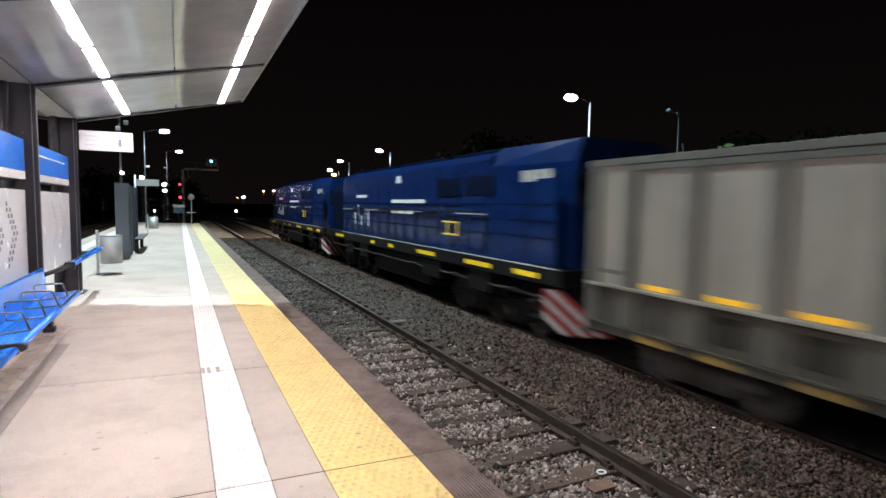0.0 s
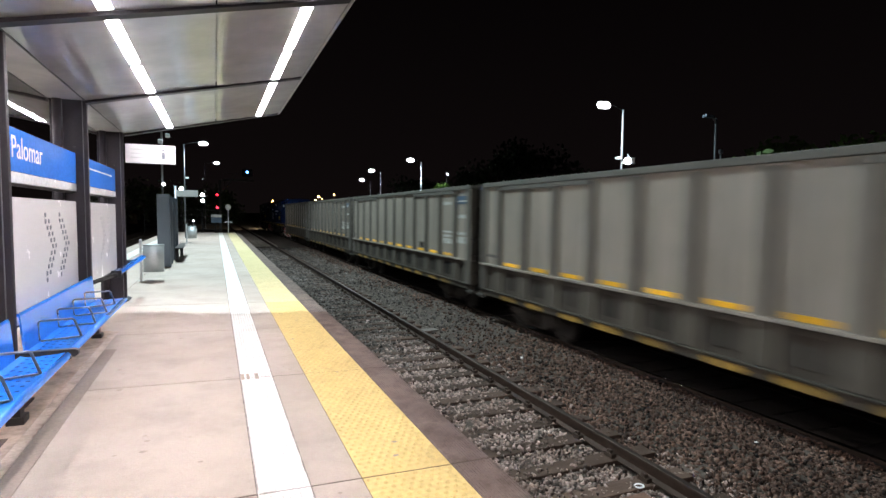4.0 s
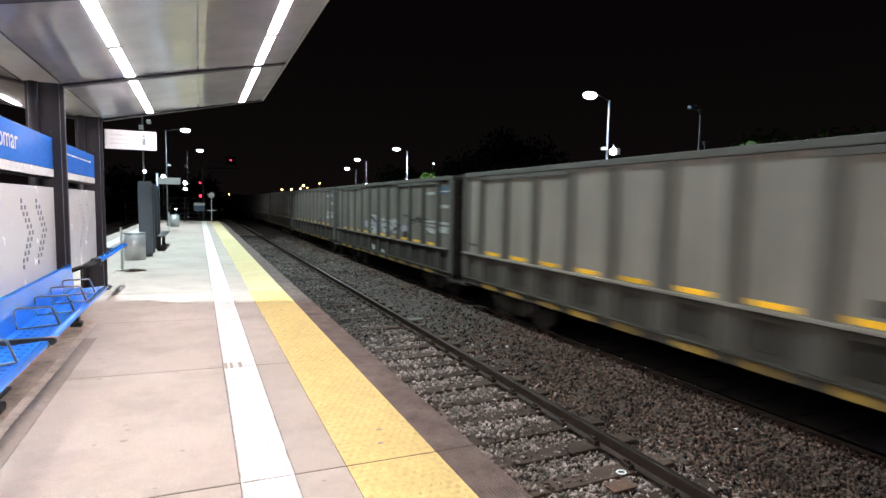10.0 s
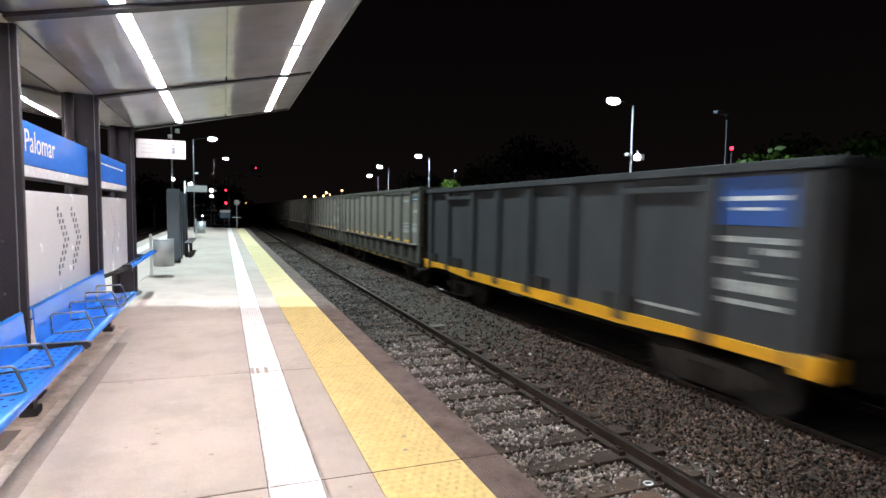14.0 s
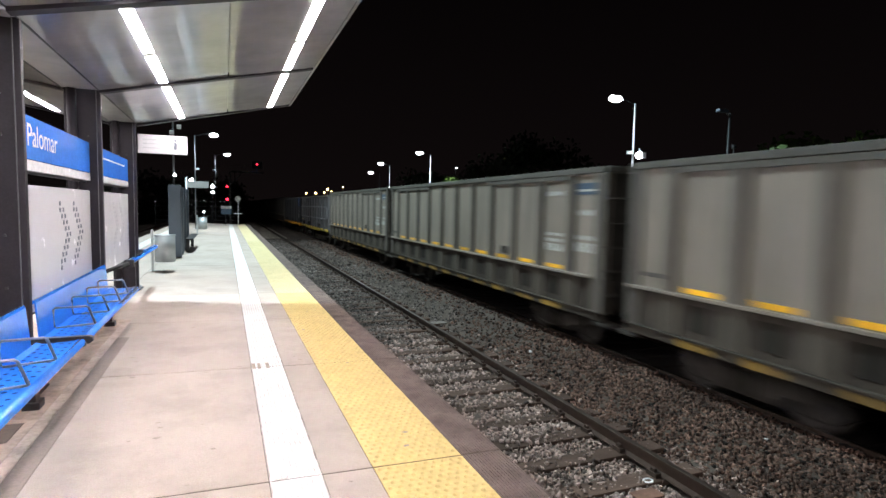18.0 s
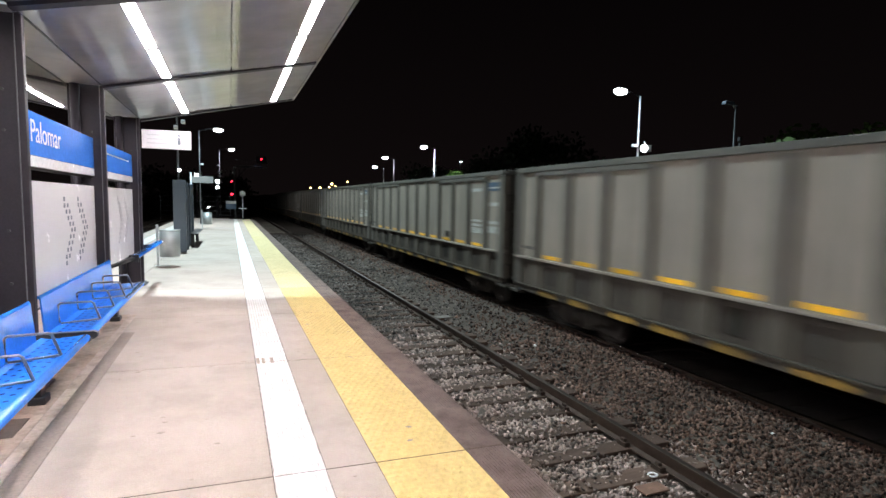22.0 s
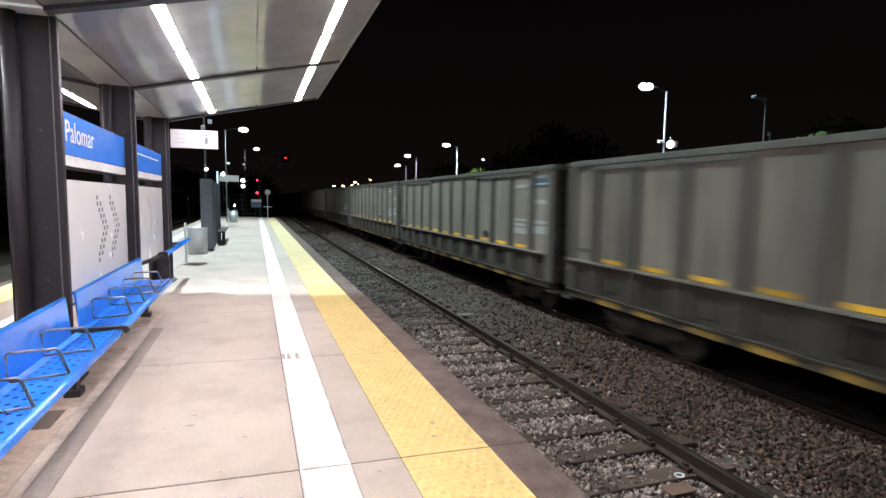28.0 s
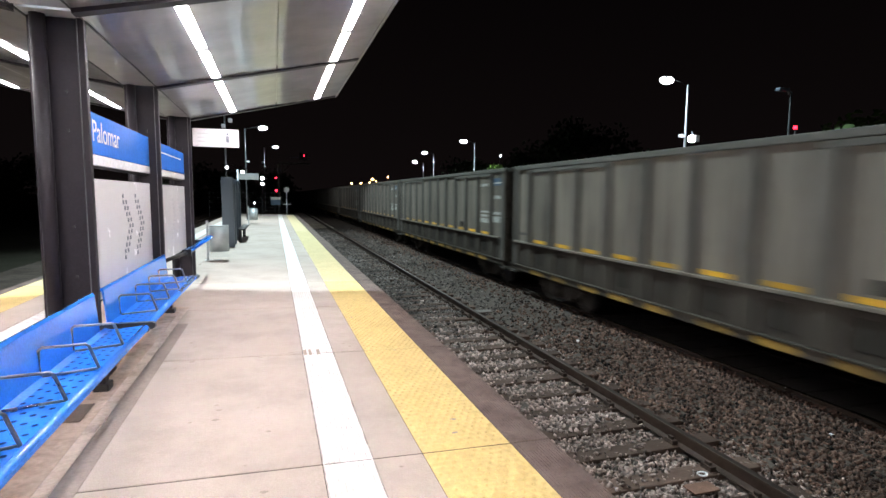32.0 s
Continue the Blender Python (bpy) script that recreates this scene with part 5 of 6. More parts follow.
    for a, b in ((y0 + 1.2, y0 + 4.7), (y1 - 4.4, y1 - 0.95)):
        part("door_lintel", box(-SIDE - 0.002, -SIDE + 0.05, a, b, 2.325, 2.42, 0.01), WAGON_RIM, w)
    part("ledge", box(-SIDE - 0.045, -SIDE + 0.05, y0 + 0.38, y1 - 0.02, 0.435, 0.485, 0.008), paint, w)
    part("sill", box(-SIDE - 0.012, -SIDE + 0.14, y0, y1, -0.33, -0.20, 0.010), SILL_GRIME, w)
    part("sill", box(SIDE - 0.14, SIDE + 0.01, y0, y1, -0.33, -0.09, 0.012), WAGON_LOW, w)
    part("underframe", box(-0.5, 0.5, y0, y1, -0.42, -0.12), UNDER, w)
    for y in (y0 + 4.6, y0 + 6.9, y0 + 9.2):
        part("hopper_chute", prism([(-1.1, -0.10), (1.1, -0.10), (0.5, -0.62), (-0.5, -0.62)], y - 0.7, y + 0.7), UNDER, w)
    for i in range(5):
        z = 0.15 + 0.45 * i
        part("ladder_rung", tube([(-SIDE + 0.06, y1 + 0.03, z), (-SIDE + 0.62, y1 + 0.03, z)], 0.018, 6), END_DARK, w)
        part("ladder_rung", tube([(-SIDE + 0.06, y0 - 0.03, z), (-SIDE + 0.62, y0 - 0.03, z)], 0.018, 6), END_DARK, w)
    for z in (0.9, 1.6):
        part("end_brace", box(-SIDE + 0.06, SIDE - 0.06, y0 + 0.06, y0 + 0.21, z, z + 0.12), END_DARK, w)
        part("end_brace", box(-SIDE + 0.06, SIDE - 0.06, y1 - 0.21, y1 - 0.06, z, z + 0.12), END_DARK, w)
    x = -SIDE + 0.036
    part("emblem", box(x - 0.004, x, y0 + 0.22, y0 + 0.92, 2.03, 2.25), MARK_FADED_BLUE, w, "faded blue emblem patch")
    part("emblem_line", box(x - 0.007, x - 0.004, y0 + 0.30, y0 + 0.85, 2.09, 2.13), MARK_FADED, w)
    for a, b, z0, z1 in ((1.35, 1.98, 2.01, 2.12), (0.38, 0.86, 1.62, 1.74), (1.33, 1.98, 1.17, 1.25), (0.25, 0.92, 1.14, 1.24), (0.25, 0.92, 0.90, 1.10), (1.33, 1.98, 1.04, 1.13), (1.33, 1.98, 0.85, 1.02)):
        words(w, x, y0 + a, y0 + b, z0, z1)
    part("text_bar", box(x - 0.004, x, y1 - 0.82, y1 - 0.32, 0.66, 0.73), WAGON_RIM, w)
    part("label_plate", box(x - 0.012, x, y0 + 3.68, y0 + 4.0, 0.62, 0.80, 0.003), UNDER, w, "small dark plate")
    for y in (y0 + 2.0, y1 - 2.0):
        bogie(w, y, WHEEL)
    couplers(w, y0, y1)
    return w


def dark_wagon():
    w = thing("gondola_wagon", (TRAIN_TRACK, 0, 0), "charcoal gondola wagon with an orange lower stripe", "freight wagon")
    y1, y0 = -0.45, -0.45 - 13.3
    hollow_body(w, "body", y0, y1, 0.02, 2.36, WAGON_DARK)
    part("load", box(-1.3, 1.3, y0 + 0.35, y1 - 0.35, 0.2, 1.95), UNDER, w, "dark bulk load")
    us = (0.30, 1.70, 3.50, 5.05, 6.65, 8.20, 9.65, 11.45, 12.9)
    for u in us:
        part("rib", prism([(y0 + u - 0.13, -0.07), (y0 + u + 0.13, -0.07), (y0 + u + 0.13, 2.3), (y0 + u - 0.13, 2.3)], -SIDE - 0.045, -SIDE + 0.045, "x"), WAGON_DARK_RIB, w)
    for x0, x1 in ((-SIDE - 0.07, -SIDE + 0.12), (SIDE - 0.12, SIDE + 0.07)):
        part("top_rim", box(x0, x1, y0 - 0.02, y1 + 0.02, 2.34, 2.47, 0.015), WAGON_DARK, w)
    for a in (y0, y1):
        part("end_rim", box(-SIDE + 0.12, SIDE - 0.12, a - 0.08, a + 0.08, 2.34, 2.47, 0.015), WAGON_DARK, w)
    for a, b in ((1.70, 3.50), (9.65, 11.45)):
        part("door_lintel", box(-SIDE - 0.05, -SIDE + 0.05, y0 + a, y0 + b, 2.10, 2.20, 0.01), WAGON_DARK, w)
    belly = [(y0, 0.08), (y1, 0.08), (y1, -0.08), (y1 - 1.9, -0.08), (y1 - 3.4, -0.15), (y0 + 3.4, -0.15), (y0 + 1.9, -0.08), (y0, -0.08)]
    for x0, x1 in ((-SIDE - 0.03, -SIDE + 0.02), (SIDE - 0.02, SIDE + 0.03)):
        part("fishbelly_sill", prism(belly, x0, x1, "x"), STRIPE_ORANGE, w, "orange painted fishbelly sill")
    part("corner_block", box(-SIDE - 0.07, -SIDE + 0.3, y0 - 0.03, y0 + 0.30, -0.16, 0.12, 0.02), STRIPE_ORANGE, w, "orange corner block")
    part("corner_block", box(-SIDE - 0.07, -SIDE + 0.3, y1 - 0.30, y1 + 0.03, -0.16, 0.12, 0.02), STRIPE_ORANGE, w, "orange corner block")
    x = -SIDE + 0.036
    part("emblem", box(x - 0.004, x, y0 + 0.33, y0 + 1.58, 1.64, 2.29), MARK_BLUE, w, "blue emblem panel")
    for a, b, z0, z1 in ((0.6, 1.45, 1.97, 2.03), (0.75, 1.3, 1.84, 1.88)):
        part("emblem_line", box(x - 0.007, x - 0.0045, y0 + a, y0 + b, z0, z1), MARK_WHITE, w)
    for a, b, z0, z1 in ((0.46, 1.55, 1.40, 1.50), (0.50, 0.95, 1.25, 1.36), (1.05, 1.55, 1.08, 1.20), (0.50, 1.0, 0.98, 1.04), (0.52, 1.52, 0.72, 0.90), (0.52, 1.52, 0.55, 0.64)):
        words(w, x, y0 + a, y0 + b, z0, z1)
    part("text_bar", box(x - 0.004, x, y0 + 1.95, y0 + 3.05, 0.28, 0.33), MARK_FADED, w)
    for u in (3.1, 5.9, 10.5, 12.4):
        part("bracket_plate", box(-SIDE - 0.02, -SIDE + 0.04, y0 + u, y0 + u + 0.8, 0.08, 0.36), UNDER, w)
    part("underframe", box(-0.5, 0.5, y0, y1, -0.42, 0.0), UNDER, w)
    for y in (y0 + 2.0, y1 - 2.0):
        bogie(w, y, WHEEL)
    couplers(w, y0, y1)
    return w


def railed_wagon():
    w = thing("railed_gondola_wagon", (TRAIN_TRACK, 0, 0), "brown-grey gondola wagon with two lengthwise rails", "freight wagon")
    y1, y0 = -0.36, -0.36 - 13.6
    hollow_body(w, "body", y0, y1, 0.02, 2.36, WAGON_PLUM)
    part("load", box(-1.3, 1.3, y0 + 0.35, y1 - 0.35, 0.2, 1.95), UNDER, w, "dark bulk load")
    for i in range(9):
        u = 1.55 + i * 1.32
        part("rib", box(-SIDE - 0.02, -SIDE + 0.045, y0 + u - 0.16, y0 + u + 0.16, -0.05, 2.3, 0.012), WAGON_PLUM_RIB, w)
    for z in (0.82, 1.64):
        part("side_rail", box(-SIDE - 0.075, -SIDE - 0.03, y0 + 0.1, y1 - 0.1, z - 0.035, z + 0.035, 0.01), WAGON_BAR, w)
    for y in (y0 + 0.1, y1 - 0.1):
        part("rail_end", tube([(-SIDE - 0.05, y, z) for z in (0.82, 1.05, 1.35, 1.64)], 0.03, 10), WAGON_BAR, w)
    for x0, x1 in ((-SIDE - 0.07, -SIDE + 0.12), (SIDE - 0.12, SIDE + 0.07)):
        part("top_rim", box(x0, x1, y0 - 0.02, y1 + 0.02, 2.34, 2.46, 0.015), WAGON_RIM, w)
    for a in (y0, y1):
        part("end_rim", box(-SIDE + 0.12, SIDE - 0.12, a - 0.08, a + 0.08, 2.34, 2.46, 0.015), WAGON_RIM, w)
    for a, b in ((y0 + 1.6, y0 + 3.4), (y1 - 3.4, y1 - 1.6)):
        part("door_lintel", box(-SIDE - 0.05, -SIDE + 0.05, a, b, 2.14, 2.22, 0.01), WAGON_PLUM, w)
    belly = [(y0, 0.11), (y1, 0.11), (y1, -0.03), (y1 - 2.6, -0.03), (y1 - 4.2, -0.13), (y0 + 4.2, -0.13), (y0 + 2.6, -0.03), (y0, -0.03)]
    for x0, x1 in ((-SIDE - 0.012, -SIDE + 0.02), (SIDE - 0.02, SIDE + 0.012)):
        part("fishbelly_sill", prism(belly, x0, x1, "x"), BELLY_YELLOW, w, "yellow patched fishbelly sill")
    for i in range(7):
        y = y0 + 2.4 + i * 1.45
        part("sill_patch", box(-SIDE - 0.016, -SIDE - 0.0125, y, y + 0.7, -0.02, 0.09), LOCO_YELLOW, w)
    part("plate", box(-SIDE + 0.02, -SIDE + 0.036, y1 - 1.45, y1 - 0.75, 0.53, 0.62), LOCO_YELLOW, w, "yellow plate")
    for u in (3.2, 8.55, 11.6):
        part("bracket_plate", box(-SIDE - 0.055, -SIDE + 0.04, y0 + u, y0 + u + 0.9, 0.10, 0.43), UNDER, w)
    part("text_bar", box(-SIDE + 0.030, -SIDE + 0.036, y1 - 1.6, y1 - 0.5, 0.99, 1.09), WAGON_BAR, w)
    part("underframe", box(-0.5, 0.5, y0, y1, -0.42, 0.0), UNDER, w)
    for y in (y0 + 2.0, y1 - 2.0):
        bogie(w, y, WHEEL)
    couplers(w, y0, y1)
    return w


def engine():
    """Blue diesel engine. Origin at the joint behind it; it stands forward of it, towards +y."""
    e = thing("diesel_locomotive", (TRAIN_TRACK, 0, 0), "blue diesel freight locomotive with yellow sill marks", "locomotive", "locomotives of the freight train")
    h = SIDE - 0.03
    # end cab, main body, and the lower nose at the far end
    side = [(-h, 0.56), (h, 0.56), (h, 2.62), (h - 0.28, 3.06), (-h + 0.28, 3.06), (-h, 2.62)]
    cab_bm = prism(side, 0.30, 2.9)
    for v in cab_bm.verts:
        if v.co.y < 1 and abs(v.co.x) > h - 0.01:
            v.co.x *= 0.80
            v.co.y += 0.02
        elif v.co.y < 1:
            v.co.x *= 0.85
    cab = part("rear_cab", cab_bm, LOCO_BLUE, e)
    part("cab_roof", box(-0.90, 0.90, 0.42, 2.9, 3.06, 3.10, 0.02), LOCO_BLUE_DEEP, e)
    hood = [(-h, 0.56), (h, 0.56), (h, 2.80), (h - 0.26, 2.98), (-h + 0.26, 2.98), (-h, 2.80)]
    body = part("body", prism(hood, 2.93, 15.2), LOCO_BLUE, e)
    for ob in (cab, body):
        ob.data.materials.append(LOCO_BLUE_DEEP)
        # faces that point straight up get the deeper blue
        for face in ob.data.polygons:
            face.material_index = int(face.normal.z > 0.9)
    part("nose", prism([(-h + 0.25, 0.56), (h - 0.25, 0.56), (h - 0.25, 2.3), (h - 0.5, 2.7), (-h + 0.5, 2.7), (-h + 0.25, 2.3)], 15.2, 17.9), LOCO_BLUE_DEEP, e, "dark lower nose")
    part("nose_lamp", disc((-0.4, 17.93, 2.5), 0.10, 0.04, "y", 14), LOCO_GLASS, e)
    for a, b in ((3.2, 5.8), (6.1, 9.9), (10.2, 13.0), (13.3, 15.0)):
        part("roof_unit", box(-0.95, 0.95, a, b, 2.96, 3.12, 0.03), LOCO_BLUE_DEEP, e)
    for u in (4.6, 7.9, 11.6):
        part("roof_fan", disc((0, u, 3.16), 0.62, 0.06, "z", 28), LOCO_BLUE_DEEP, e)
    # body side doors, grilles and lines
    door = mesh_of("body_door", box(-0.016, 0.0, -0.52, 0.52, 0.72, 2.32, 0.006), LOCO_BLUE)
    for u in (3.6, 7.7, 8.85, 10.0, 11.15, 12.3, 13.45, 14.5):
        share("body_door", door, e, -h, u)
    for a, b in ((4.35, 5.75), (2.75, 4.1)):
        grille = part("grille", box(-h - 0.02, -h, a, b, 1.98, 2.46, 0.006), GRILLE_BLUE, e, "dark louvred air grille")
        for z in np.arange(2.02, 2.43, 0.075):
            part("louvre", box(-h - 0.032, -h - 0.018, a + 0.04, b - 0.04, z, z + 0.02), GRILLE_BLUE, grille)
    for z in (1.12, 1.45, 1.78):
        part("handrail", box(-h - 0.03, -h - 0.017, 0.4, 15.0, z, z + 0.022), LOCO_BLUE_DEEP, e)
    for u in (4.4, 4.95):
        part("grab_rail", tube([(-h - 0.06, u, 1.0), (-h - 0.06, u, 1.32)], 0.02, 8), LOCO_YELLOW, e, "yellow grab rail")
    for z in (1.0, 1.32):
        part("grab_rail", tube([(-h - 0.06, 4.35, z), (-h - 0.06, 5.2, z)], 0.02, 8), LOCO_YELLOW, e)
    part("cab_door", box(-h - 0.012, -h, 0.45, 1.15, 0.62, 2.3, 0.008), LOCO_BLUE, cab)
    for x in (-0.75, 0.75):
        part("end_window", box(x - 0.42, x + 0.42, 0.285, 0.30, 1.75, 2.4, 0.008), LOCO_GLASS, cab, "dark cab end window")
    part("end_lamp", disc((0, 0.28, 2.75), 0.13, 0.05, "y", 16), LOCO_GLASS, cab)
    for k in range(4):
        part("number_bar", box(-h - 0.006, -h, 0.64 + 0.265 * k, 0.86 + 0.265 * k, 2.25, 2.48), MARK_FADED, cab, "white number lettering")
    for k, (z0, z1) in enumerate(((0.92, 1.30), (0.98, 1.42), (0.96, 1.72), (0.95, 1.30), (1.05, 1.62), (0.95, 1.52))):
        part("emblem_stroke", box(-h - 0.022, -h - 0.017, 13.75 - 0.42 * k, 13.88 - 0.42 * k, z0, z1), MARK_WHITE, body, "tall white painted stroke")
    for a, b, z0, z1 in ((6.5, 9.25, 1.80, 1.91), (7.4, 9.25, 1.45, 1.57), (11.9, 13.2, 2.00, 2.10)):
        part("text_bar", box(-h - 0.022, -h - 0.017, a, b, z0, z1), MARK_WHITE, body)
    part("emblem", box(-h - 0.022, -h, 8.45, 8.80, 2.44, 2.66), MARK_WHITE, body, "small white emblem")
    part("sill", box(-h - 0.05, h + 0.05, 0.2, 18.0, 0.24, 0.56, 0.015), LOCO_BLACK, e)
    for u, n in ((1.35, 0.42), (3.35, 0.62), (6.35, 0.62), (9.2, 0.22), (11.1, 0.22), (15.6, 0.62)):
        part("sill_mark", box(-h - 0.056, -h - 0.051, u - n, u + n, 0.33, 0.44), LOCO_YELLOW, e, "yellow sill mark")
    post = mesh_of("stanchion", tube([(-h - 0.04, 0, 0.56), (-h - 0.04, 0, 1.62)], 0.016, 6), LOCO_BLACK)
    for u in np.arange(3.1, 15.2, 0.82):
        share("stanchion", post, e, 0, float(u))
    part("top_rail", tube([(-h - 0.04, 3.1, 1.62), (-h - 0.04, 15.0, 1.62)], 0.016, 6), LOCO_BLACK, e)
    for u, n in ((3.4, 0.5), (6.2, 0.6), (12.4, 0.5), (14.3, 0.5)):
        part("equipment_box", box(-h + 0.02, -h + 0.35, u - n, u + n, -0.28, 0.22, 0.03), LOCO_BLACK, e)
    part("air_pipe", tube([(-h + 0.05, 1.0, -0.05), (-h + 0.05, 17.0, -0.05)], 0.03, 8), UNDER, e)
    part("edge_line", box(-h - 0.056, -h - 0.04, 0.3, 15.2, 0.556, 0.578), MARK_DIM, e, "thin pale edge line")
    part("fuel_tank", box(-1.25, 1.25, 6.5, 11.6, -0.62, 0.22, 0.08), LOCO_BLACK, e)
    part("underframe", box(-0.7, 0.7, 0.4, 17.8, -0.3, 0.24), LOCO_BLACK, e)
    for y in (2.5, 4.3, 13.6, 15.4):
        bogie(e, y, WHEEL, LOCO_BLACK)
    for y, d in ((0.30, 1), (17.9, -1)):
        for side_x in (-1, 1):
            plough = None

            def spot(a, v, off):
                return (side_x * (h + 0.02 - a * (h - 0.10)), y + d * (0.50 - 1.10 * a - 0.08 * v - off), 0.14 - 0.88 * v)

            for k in range(6):
                # one slanting stripe of the wing, from the outer end at the side towards the middle
                c0, c1 = -0.36 + 0.0933 * k, -0.36 + 0.0933 * (k + 1)
                top = [(c0, 0), (c1, 0)] if c0 >= 0 else [(0, -c0 / 0.55), (0, 0), (c1, 0)] if c1 > 0 else [(0, -c0 / 0.55), (0, -c1 / 0.55)]
                wing = top + [(c1 + 0.55, 1), (c0 + 0.55, 1)]
                bm = bmesh.new()
                low, high = ([bm.verts.new(spot(u, v, off)) for u, v in wing] for off in (0.0, 0.04))
                bm.faces.new(low[::-1])
                bm.faces.new(high)
                for i in range(len(wing)):
                    n = (i + 1) % len(wing)
                    bm.faces.new((low[i], low[n], high[n], high[i]))
                bmesh.ops.recalc_face_normals(bm, faces=bm.faces)
                if plough is None:
                    plough = part("plough_wing", bm, PLOUGH_WHITE, e, "red and white striped plough wing")
                else:
                    part("stripe", bm, RED_PAINT if k % 2 else PLOUGH_WHITE, plough)
        part("step", box(-h - 0.03, -h + 0.25, y + d * 0.66, y + d * 0.95, -0.50, -0.46, 0.006), LOCO_BLACK, e)
        part("step", box(-h - 0.03, -h + 0.25, y + d * 0.66, y + d * 0.95, -0.16, -0.12, 0.006), LOCO_BLACK, e)
    for u in (3.0, 6.6, 10.4, 13.6):
        part("side_handrail", tube([(-h - 0.07, u, 1.55), (-h - 0.07, u + 1.5, 1.55)], 0.014, 6), MARK_DIM, e, "thin pale handrail")
    for u in (2.2, 4.9, 7.6, 12.0, 14.8):
        part("under_pipe", tube([(-h + 0.0, u - 0.5, 0.02), (-h + 0.0, u + 0.5, -0.06)], 0.022, 6), BOGIE_GREY, e)
    couplers(e, 0.1, 18.1)
    return e


def patch_shape(parent, y0, y1, z0, z1, mat, seed, name="paint_patch", label=""):
    """An uneven patch of paint on a wagon's side."""
    r = random.Random(seed)
    n = 18
    cy, cz = (y0 + y1) / 2, (z0 + z1) / 2
    pts = []
    for k in range(n):
        a = 2 * math.pi * k / n
        f = r.uniform(0.72, 1.08)
        pts.append((cy + (y1 - y0) / 2 * f * math.cos(a), cz + (z1 - z0) / 2 * f * math.sin(a)))
    x = -SIDE + 0.04
    return part(name, prism(pts, x - 0.004, x - 0.001, "x"), mat, parent, label)


CARS = []
first = grey_wagon(WAGON_GREY, WAGON_RIB, WAGON_LOW, WAGON_LOW_RIB, REFLECT, WAGON)
grimy = grey_wagon(WAGON_GRIMY, WAGON_GRIMY_RIB, WAGON_LOW_GRIMY, WAGON_GRIMY_LOW, REFLECT_DULL, GRIMY_WAGON)
GRIMY = (1, 5, 6, 7, 20, 23, 24, 25, 26, 27)
for k in range(28):
    if k == 11:
        car = dark_wagon()
    elif k == 12:
        car = railed_wagon()
    elif k == 0:
        car = first
    elif k == GRIMY[0]:
        car = grimy
    else:
        car = copy_thing(grimy if k in GRIMY else first, pose(TRAIN_TRACK, 0, 0))
    CARS.append((car, -k * PITCH, -0.03 if k in (11, 12) else 0.0 if 4 <= k <= 7 else 0.022))
lead = engine()
CARS.append((lead, 0.15, 0.02))
leader = copy_thing(lead, pose(TRAIN_TRACK, 0, 0))
leader["label"] = "leading blue diesel locomotive with an orange roof beacon"
beacon = part("beacon", tube([(-0.85, 0.8, 3.08), (-0.85, 0.8, 3.14)], 0.10, 12), BLACK, leader)
part("beacon_lens", tube([(-0.85, 0.8, 3.14), (-0.85, 0.8, 3.25), (-0.85, 0.8, 3.28)], [0.10, 0.085, 0.03], 12), BEACON_GLOW, beacon, "glowing orange beacon lens")
part("headlight", disc((-0.2, 17.97, 2.42), 0.11, 0.03, "y", 14), HEADLIGHT, leader, "glowing headlight")
CARS.append((leader, 0.15 + 18.4, 0.02))

# spray paint and patches on single wagons
tagger = CARS[7][0]
tagger["label"] = "grey bulk wagon with pale graffiti along its side"
LETTERS = ((-7.22, -6.05, 0.50, 1.34, 5), (-8.38, -7.36, 0.58, 1.21, 4), (-9.60, -8.50, 0.58, 1.20, 5))
r = random.Random(5)
for ya, yb, za, zb, strokes in LETTERS:
    patch_shape(tagger, ya, yb, za, zb, MARK_LILAC, int(-100 * ya), "graffiti_fill", "pale spray-painted letter fill")
    x = -SIDE + 0.0355
    for k in range(strokes):
        # a pale and a dark bent stroke on each letter
        for mat, depth in ((UNDER, 0.0012), (MARK_DIM, 0.0024)):
            y, z = r.uniform(ya + 0.15, yb - 0.15), r.uniform(za + 0.12, zb - 0.08)
            n, lean, thick = r.uniform(0.15, 0.36), r.uniform(-0.12, 0.12), r.uniform(0.022, 0.05)
            pts = [(y - n, z - lean), (y - n * 0.2, z - lean * 0.1 + thick), (y + n, z + lean), (y + n * 0.8, z + lean - thick), (y, z - thick), (y - n * 0.9, z - lean - thick * 0.6)]
            part("graffiti_stroke", prism(pts, x - depth - 0.004, x - depth, "x"), mat, tagger)
    part("graffiti_edge", prism([(ya + 0.08, zb - 0.10), (yb - 0.1, zb - 0.06), (yb - 0.14, zb - 0.12), (ya + 0.10, zb - 0.15)], x - 0.0085, x - 0.0045, "x"), MARK_FADED, tagger)
for ya, yb, za, zb, mat in ((-5.85, -5.15, 0.70, 1.02, MARK_LILAC), (-10.35, -9.75, 0.74, 1.02, MARK_LILAC), (-6.7, -6.25, -0.15, 0.10, MARK_DIM), (-7.9, -7.5, -0.16, -0.02, MARK_DIM)):
    patch_shape(tagger, ya, yb, za, zb, mat, int(-77 * ya), "graffiti", "faded spray-painted patch")
for k in range(13):
    y, z = r.uniform(-12.3, -10.2), r.uniform(0.72, 1.36)
    n, lean = r.uniform(0.14, 0.36), r.uniform(-0.10, 0.10)
    x = -SIDE + 0.0355 - 0.0008 * (k % 5)
    pts = [(y - n, z - lean), (y, z + 0.035), (y + n, z + lean), (y + n * 0.8, z + lean - 0.03), (y, z - 0.01), (y - n * 0.9, z - lean - 0.03)]
    part("graffiti_stroke", prism(pts, x - 0.004, x, "x"), UNDER, tagger)
marked = CARS[5][0]
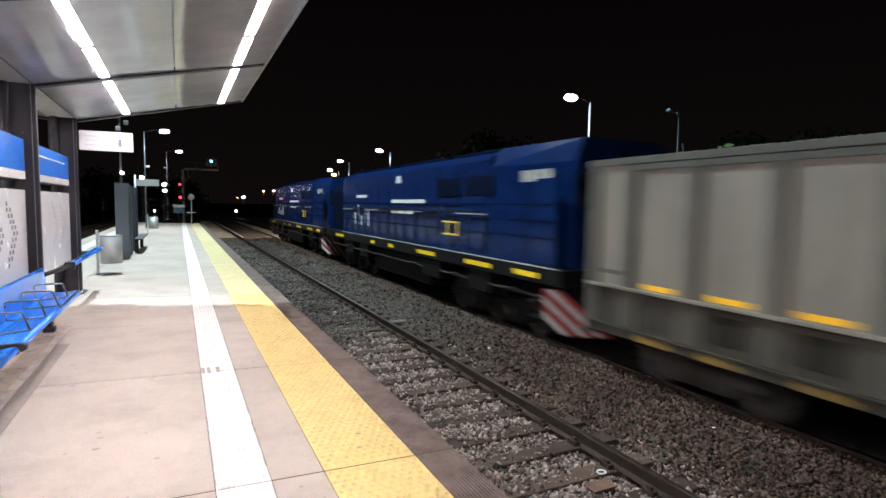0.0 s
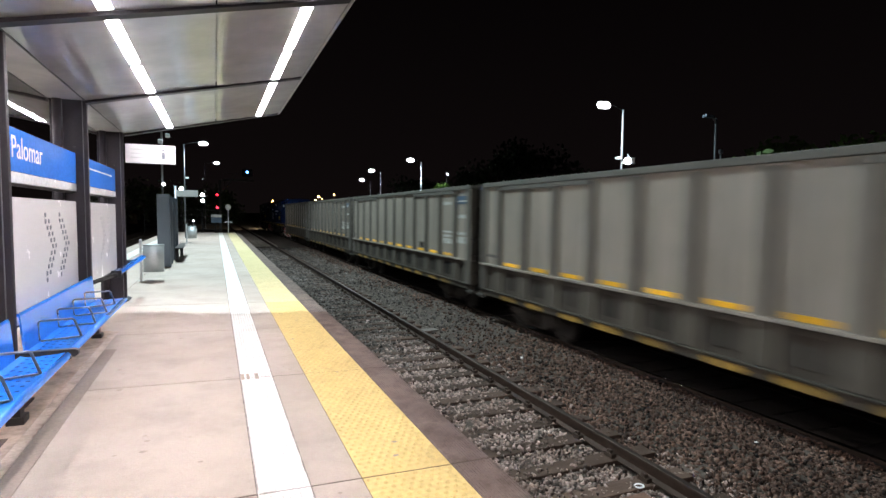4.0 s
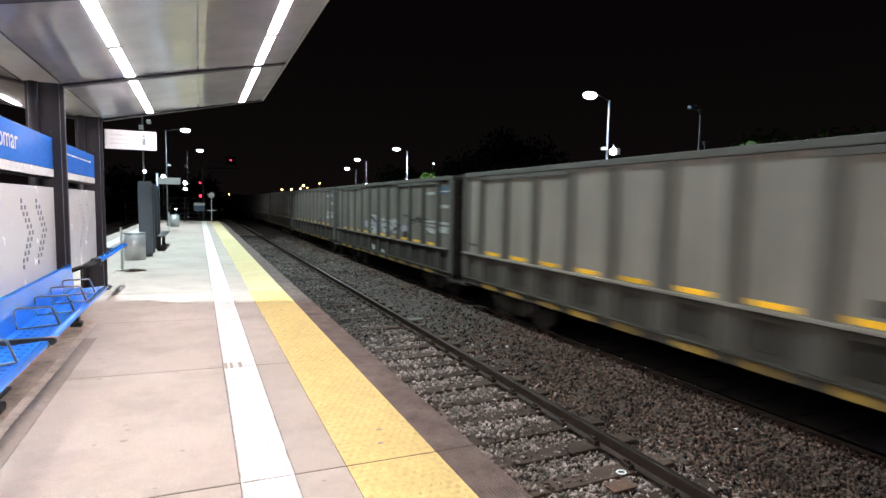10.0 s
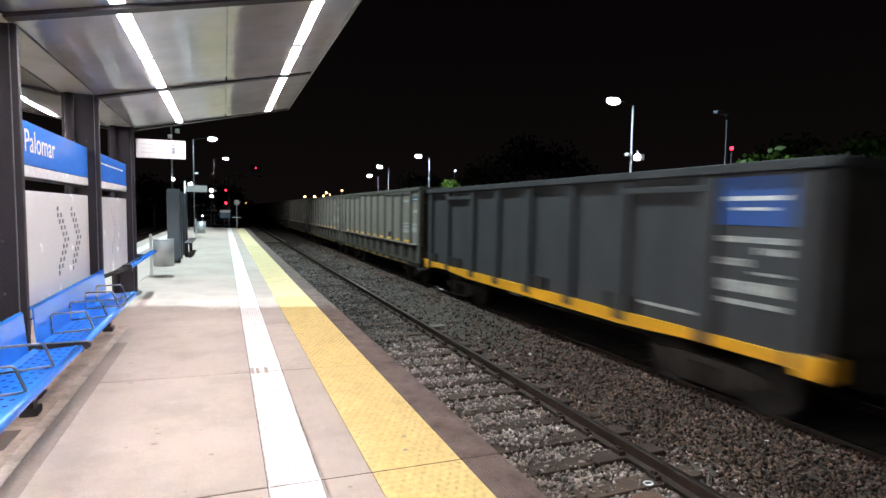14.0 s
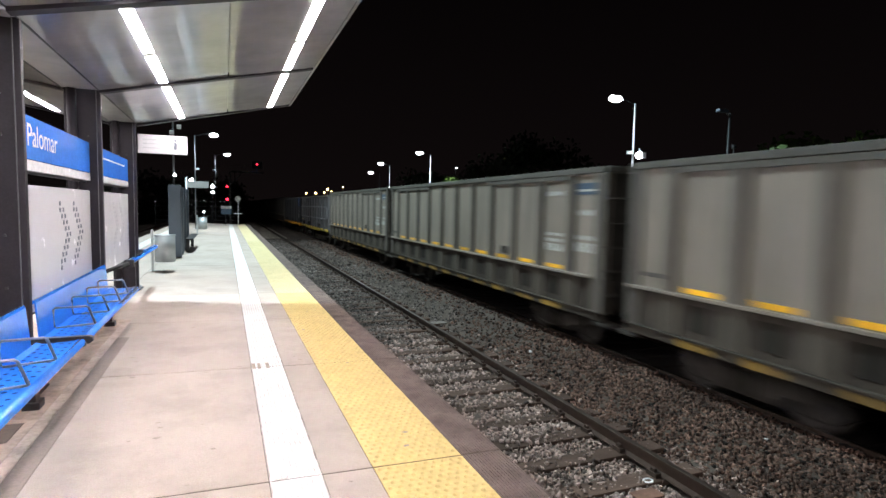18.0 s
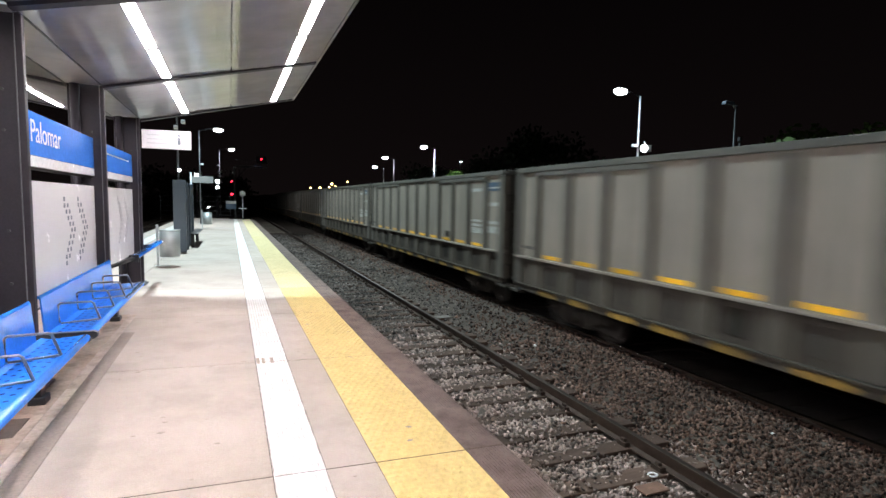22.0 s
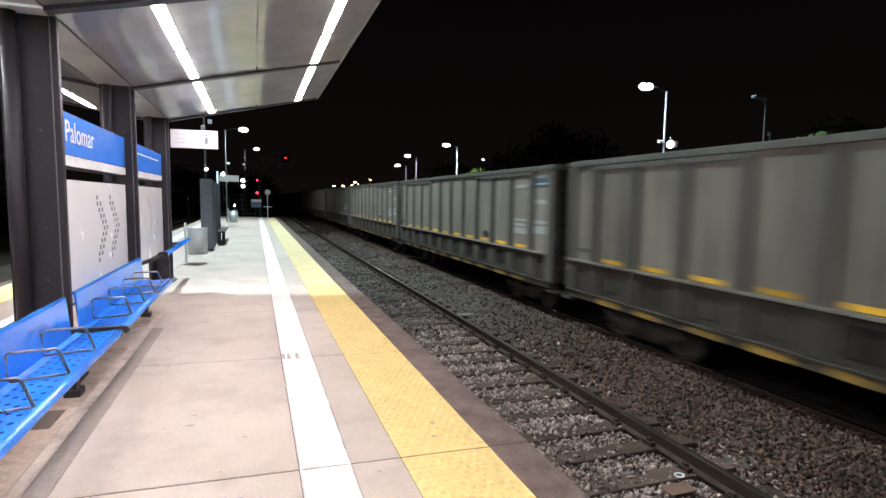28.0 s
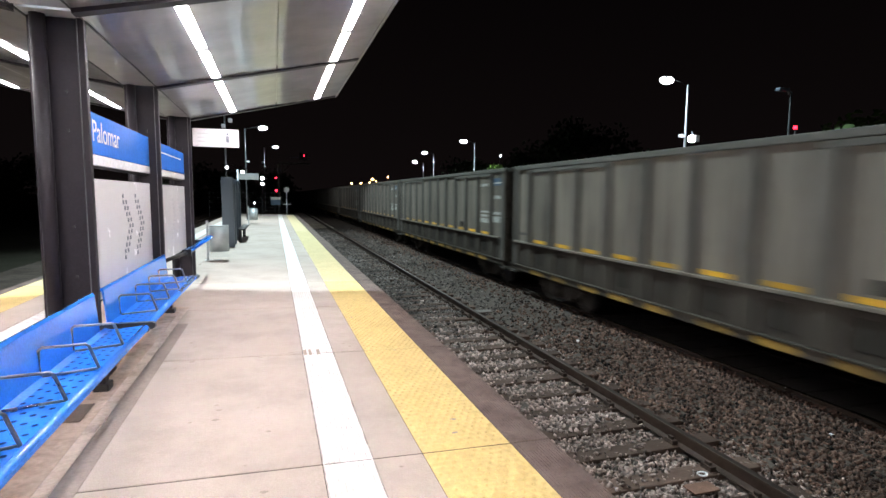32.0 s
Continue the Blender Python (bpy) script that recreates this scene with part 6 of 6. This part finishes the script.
marked["label"] = "grey bulk wagon with black stencilled blocks on its side"
for y0, y1, z0, z1, mat in ((-10.88, -10.72, 0.66, 1.26, SLOT), (-11.6, -10.9, 1.14, 1.26, UNDER), (-11.45, -10.95, 0.66, 0.77, UNDER), (-11.55, -10.92, 0.80, 1.11, MARK_DIM), (-12.12, -12.0, 0.98, 1.32, UNDER),
                            (-12.95, -12.2, 1.22, 1.30, SLOT), (-12.5, -12.3, 0.90, 1.18, SLOT), (-12.9, -12.55, 0.94, 1.06, UNDER), (-13.55, -13.05, 1.25, 1.34, UNDER), (-13.5, -13.34, 0.95, 1.01, UNDER),
                            (-8.25, -7.48, 0.58, 0.80, MARK_FADED_BLUE), (-9.2, -8.85, 0.66, 0.88, MARK_FADED_BLUE), (-7.1, -6.15, 0.66, 0.74, UNDER), (-6.9, -6.75, 0.64, 0.92, UNDER), (-6.45, -6.3, 0.72, 0.92, UNDER)):
    patch_shape(marked, y0, y1, z0, z1, mat, int(-y0 * 100), "stencil_mark")


# ---- small things by the track ----
def small_things():
    ring = thing("tin_lid", (4.06, 4.25, -1.165), "small white ring-shaped tin lid on the ballast", "litter")
    pts = [(0.05 * math.cos(a), 0.04 * math.sin(a), 0.012) for a in np.linspace(0, 2 * math.pi, 21)]
    part("rim", tube(pts, 0.011, 6), SIGN_WHITE, ring)
    plate = thing("rusty_plate", (3.86, 4.02, -1.155), "rusty brown flat plate lying beside the rail", "plate")
    part("sheet", box(-0.17, 0.13, -0.085, 0.085, 0, 0.016, 0.004), RUST_PLATE, plate)
    for x, y, z in ((6.10, 4.46, -1.06 + up(6.1)), (5.5, 9.0, -1.09 + up(5.5))):
        bm = bmesh.new()
        bmesh.ops.create_icosphere(bm, subdivisions=1, radius=0.035)
        for v in bm.verts:
            v.co *= random.uniform(0.7, 1.2)
        bmesh.ops.translate(bm, vec=(x, y, z), verts=bm.verts)
        whole("white_stone", bm, SIGN_WHITE, "single white stone on the ballast", "stone", "white stones")
    slab = thing("concrete_slab", (5.0, 12.25, -1.17), "flat pale concrete slab lying in the ballast", "slab")
    part("slab", box(-0.45, 0.0, -0.16, 0.10, 0, 0.035, 0.01), SLAB_GREY, slab)


small_things()


def motions():
    # the signal falls from clear to stop once the engines have passed it
    swing = ((0, 0), (4.2, 0), (4.4, -20), (4.7, -60), (4.9, -80), (32, -80))
    walk(SIGNAL_VANE, [(t, pose(0, 0, 0.61, 0, a, 0)) for t, a in swing])
    # one turn in three seconds, facing the platform at two seconds
    facing = -50
    walk(BEACON_DOME, [(k * 0.5, pose(0, 0, 3.99, 0, 0, facing + 60 * (k - 4))) for k in range(65)])
    for car, shift, lift in CARS:
        walk(car, [(t, pose(TRAIN_TRACK, train_front(t) + shift, up(TRAIN_TRACK) + lift)) for t in range(0, 33, 2)])


motions()
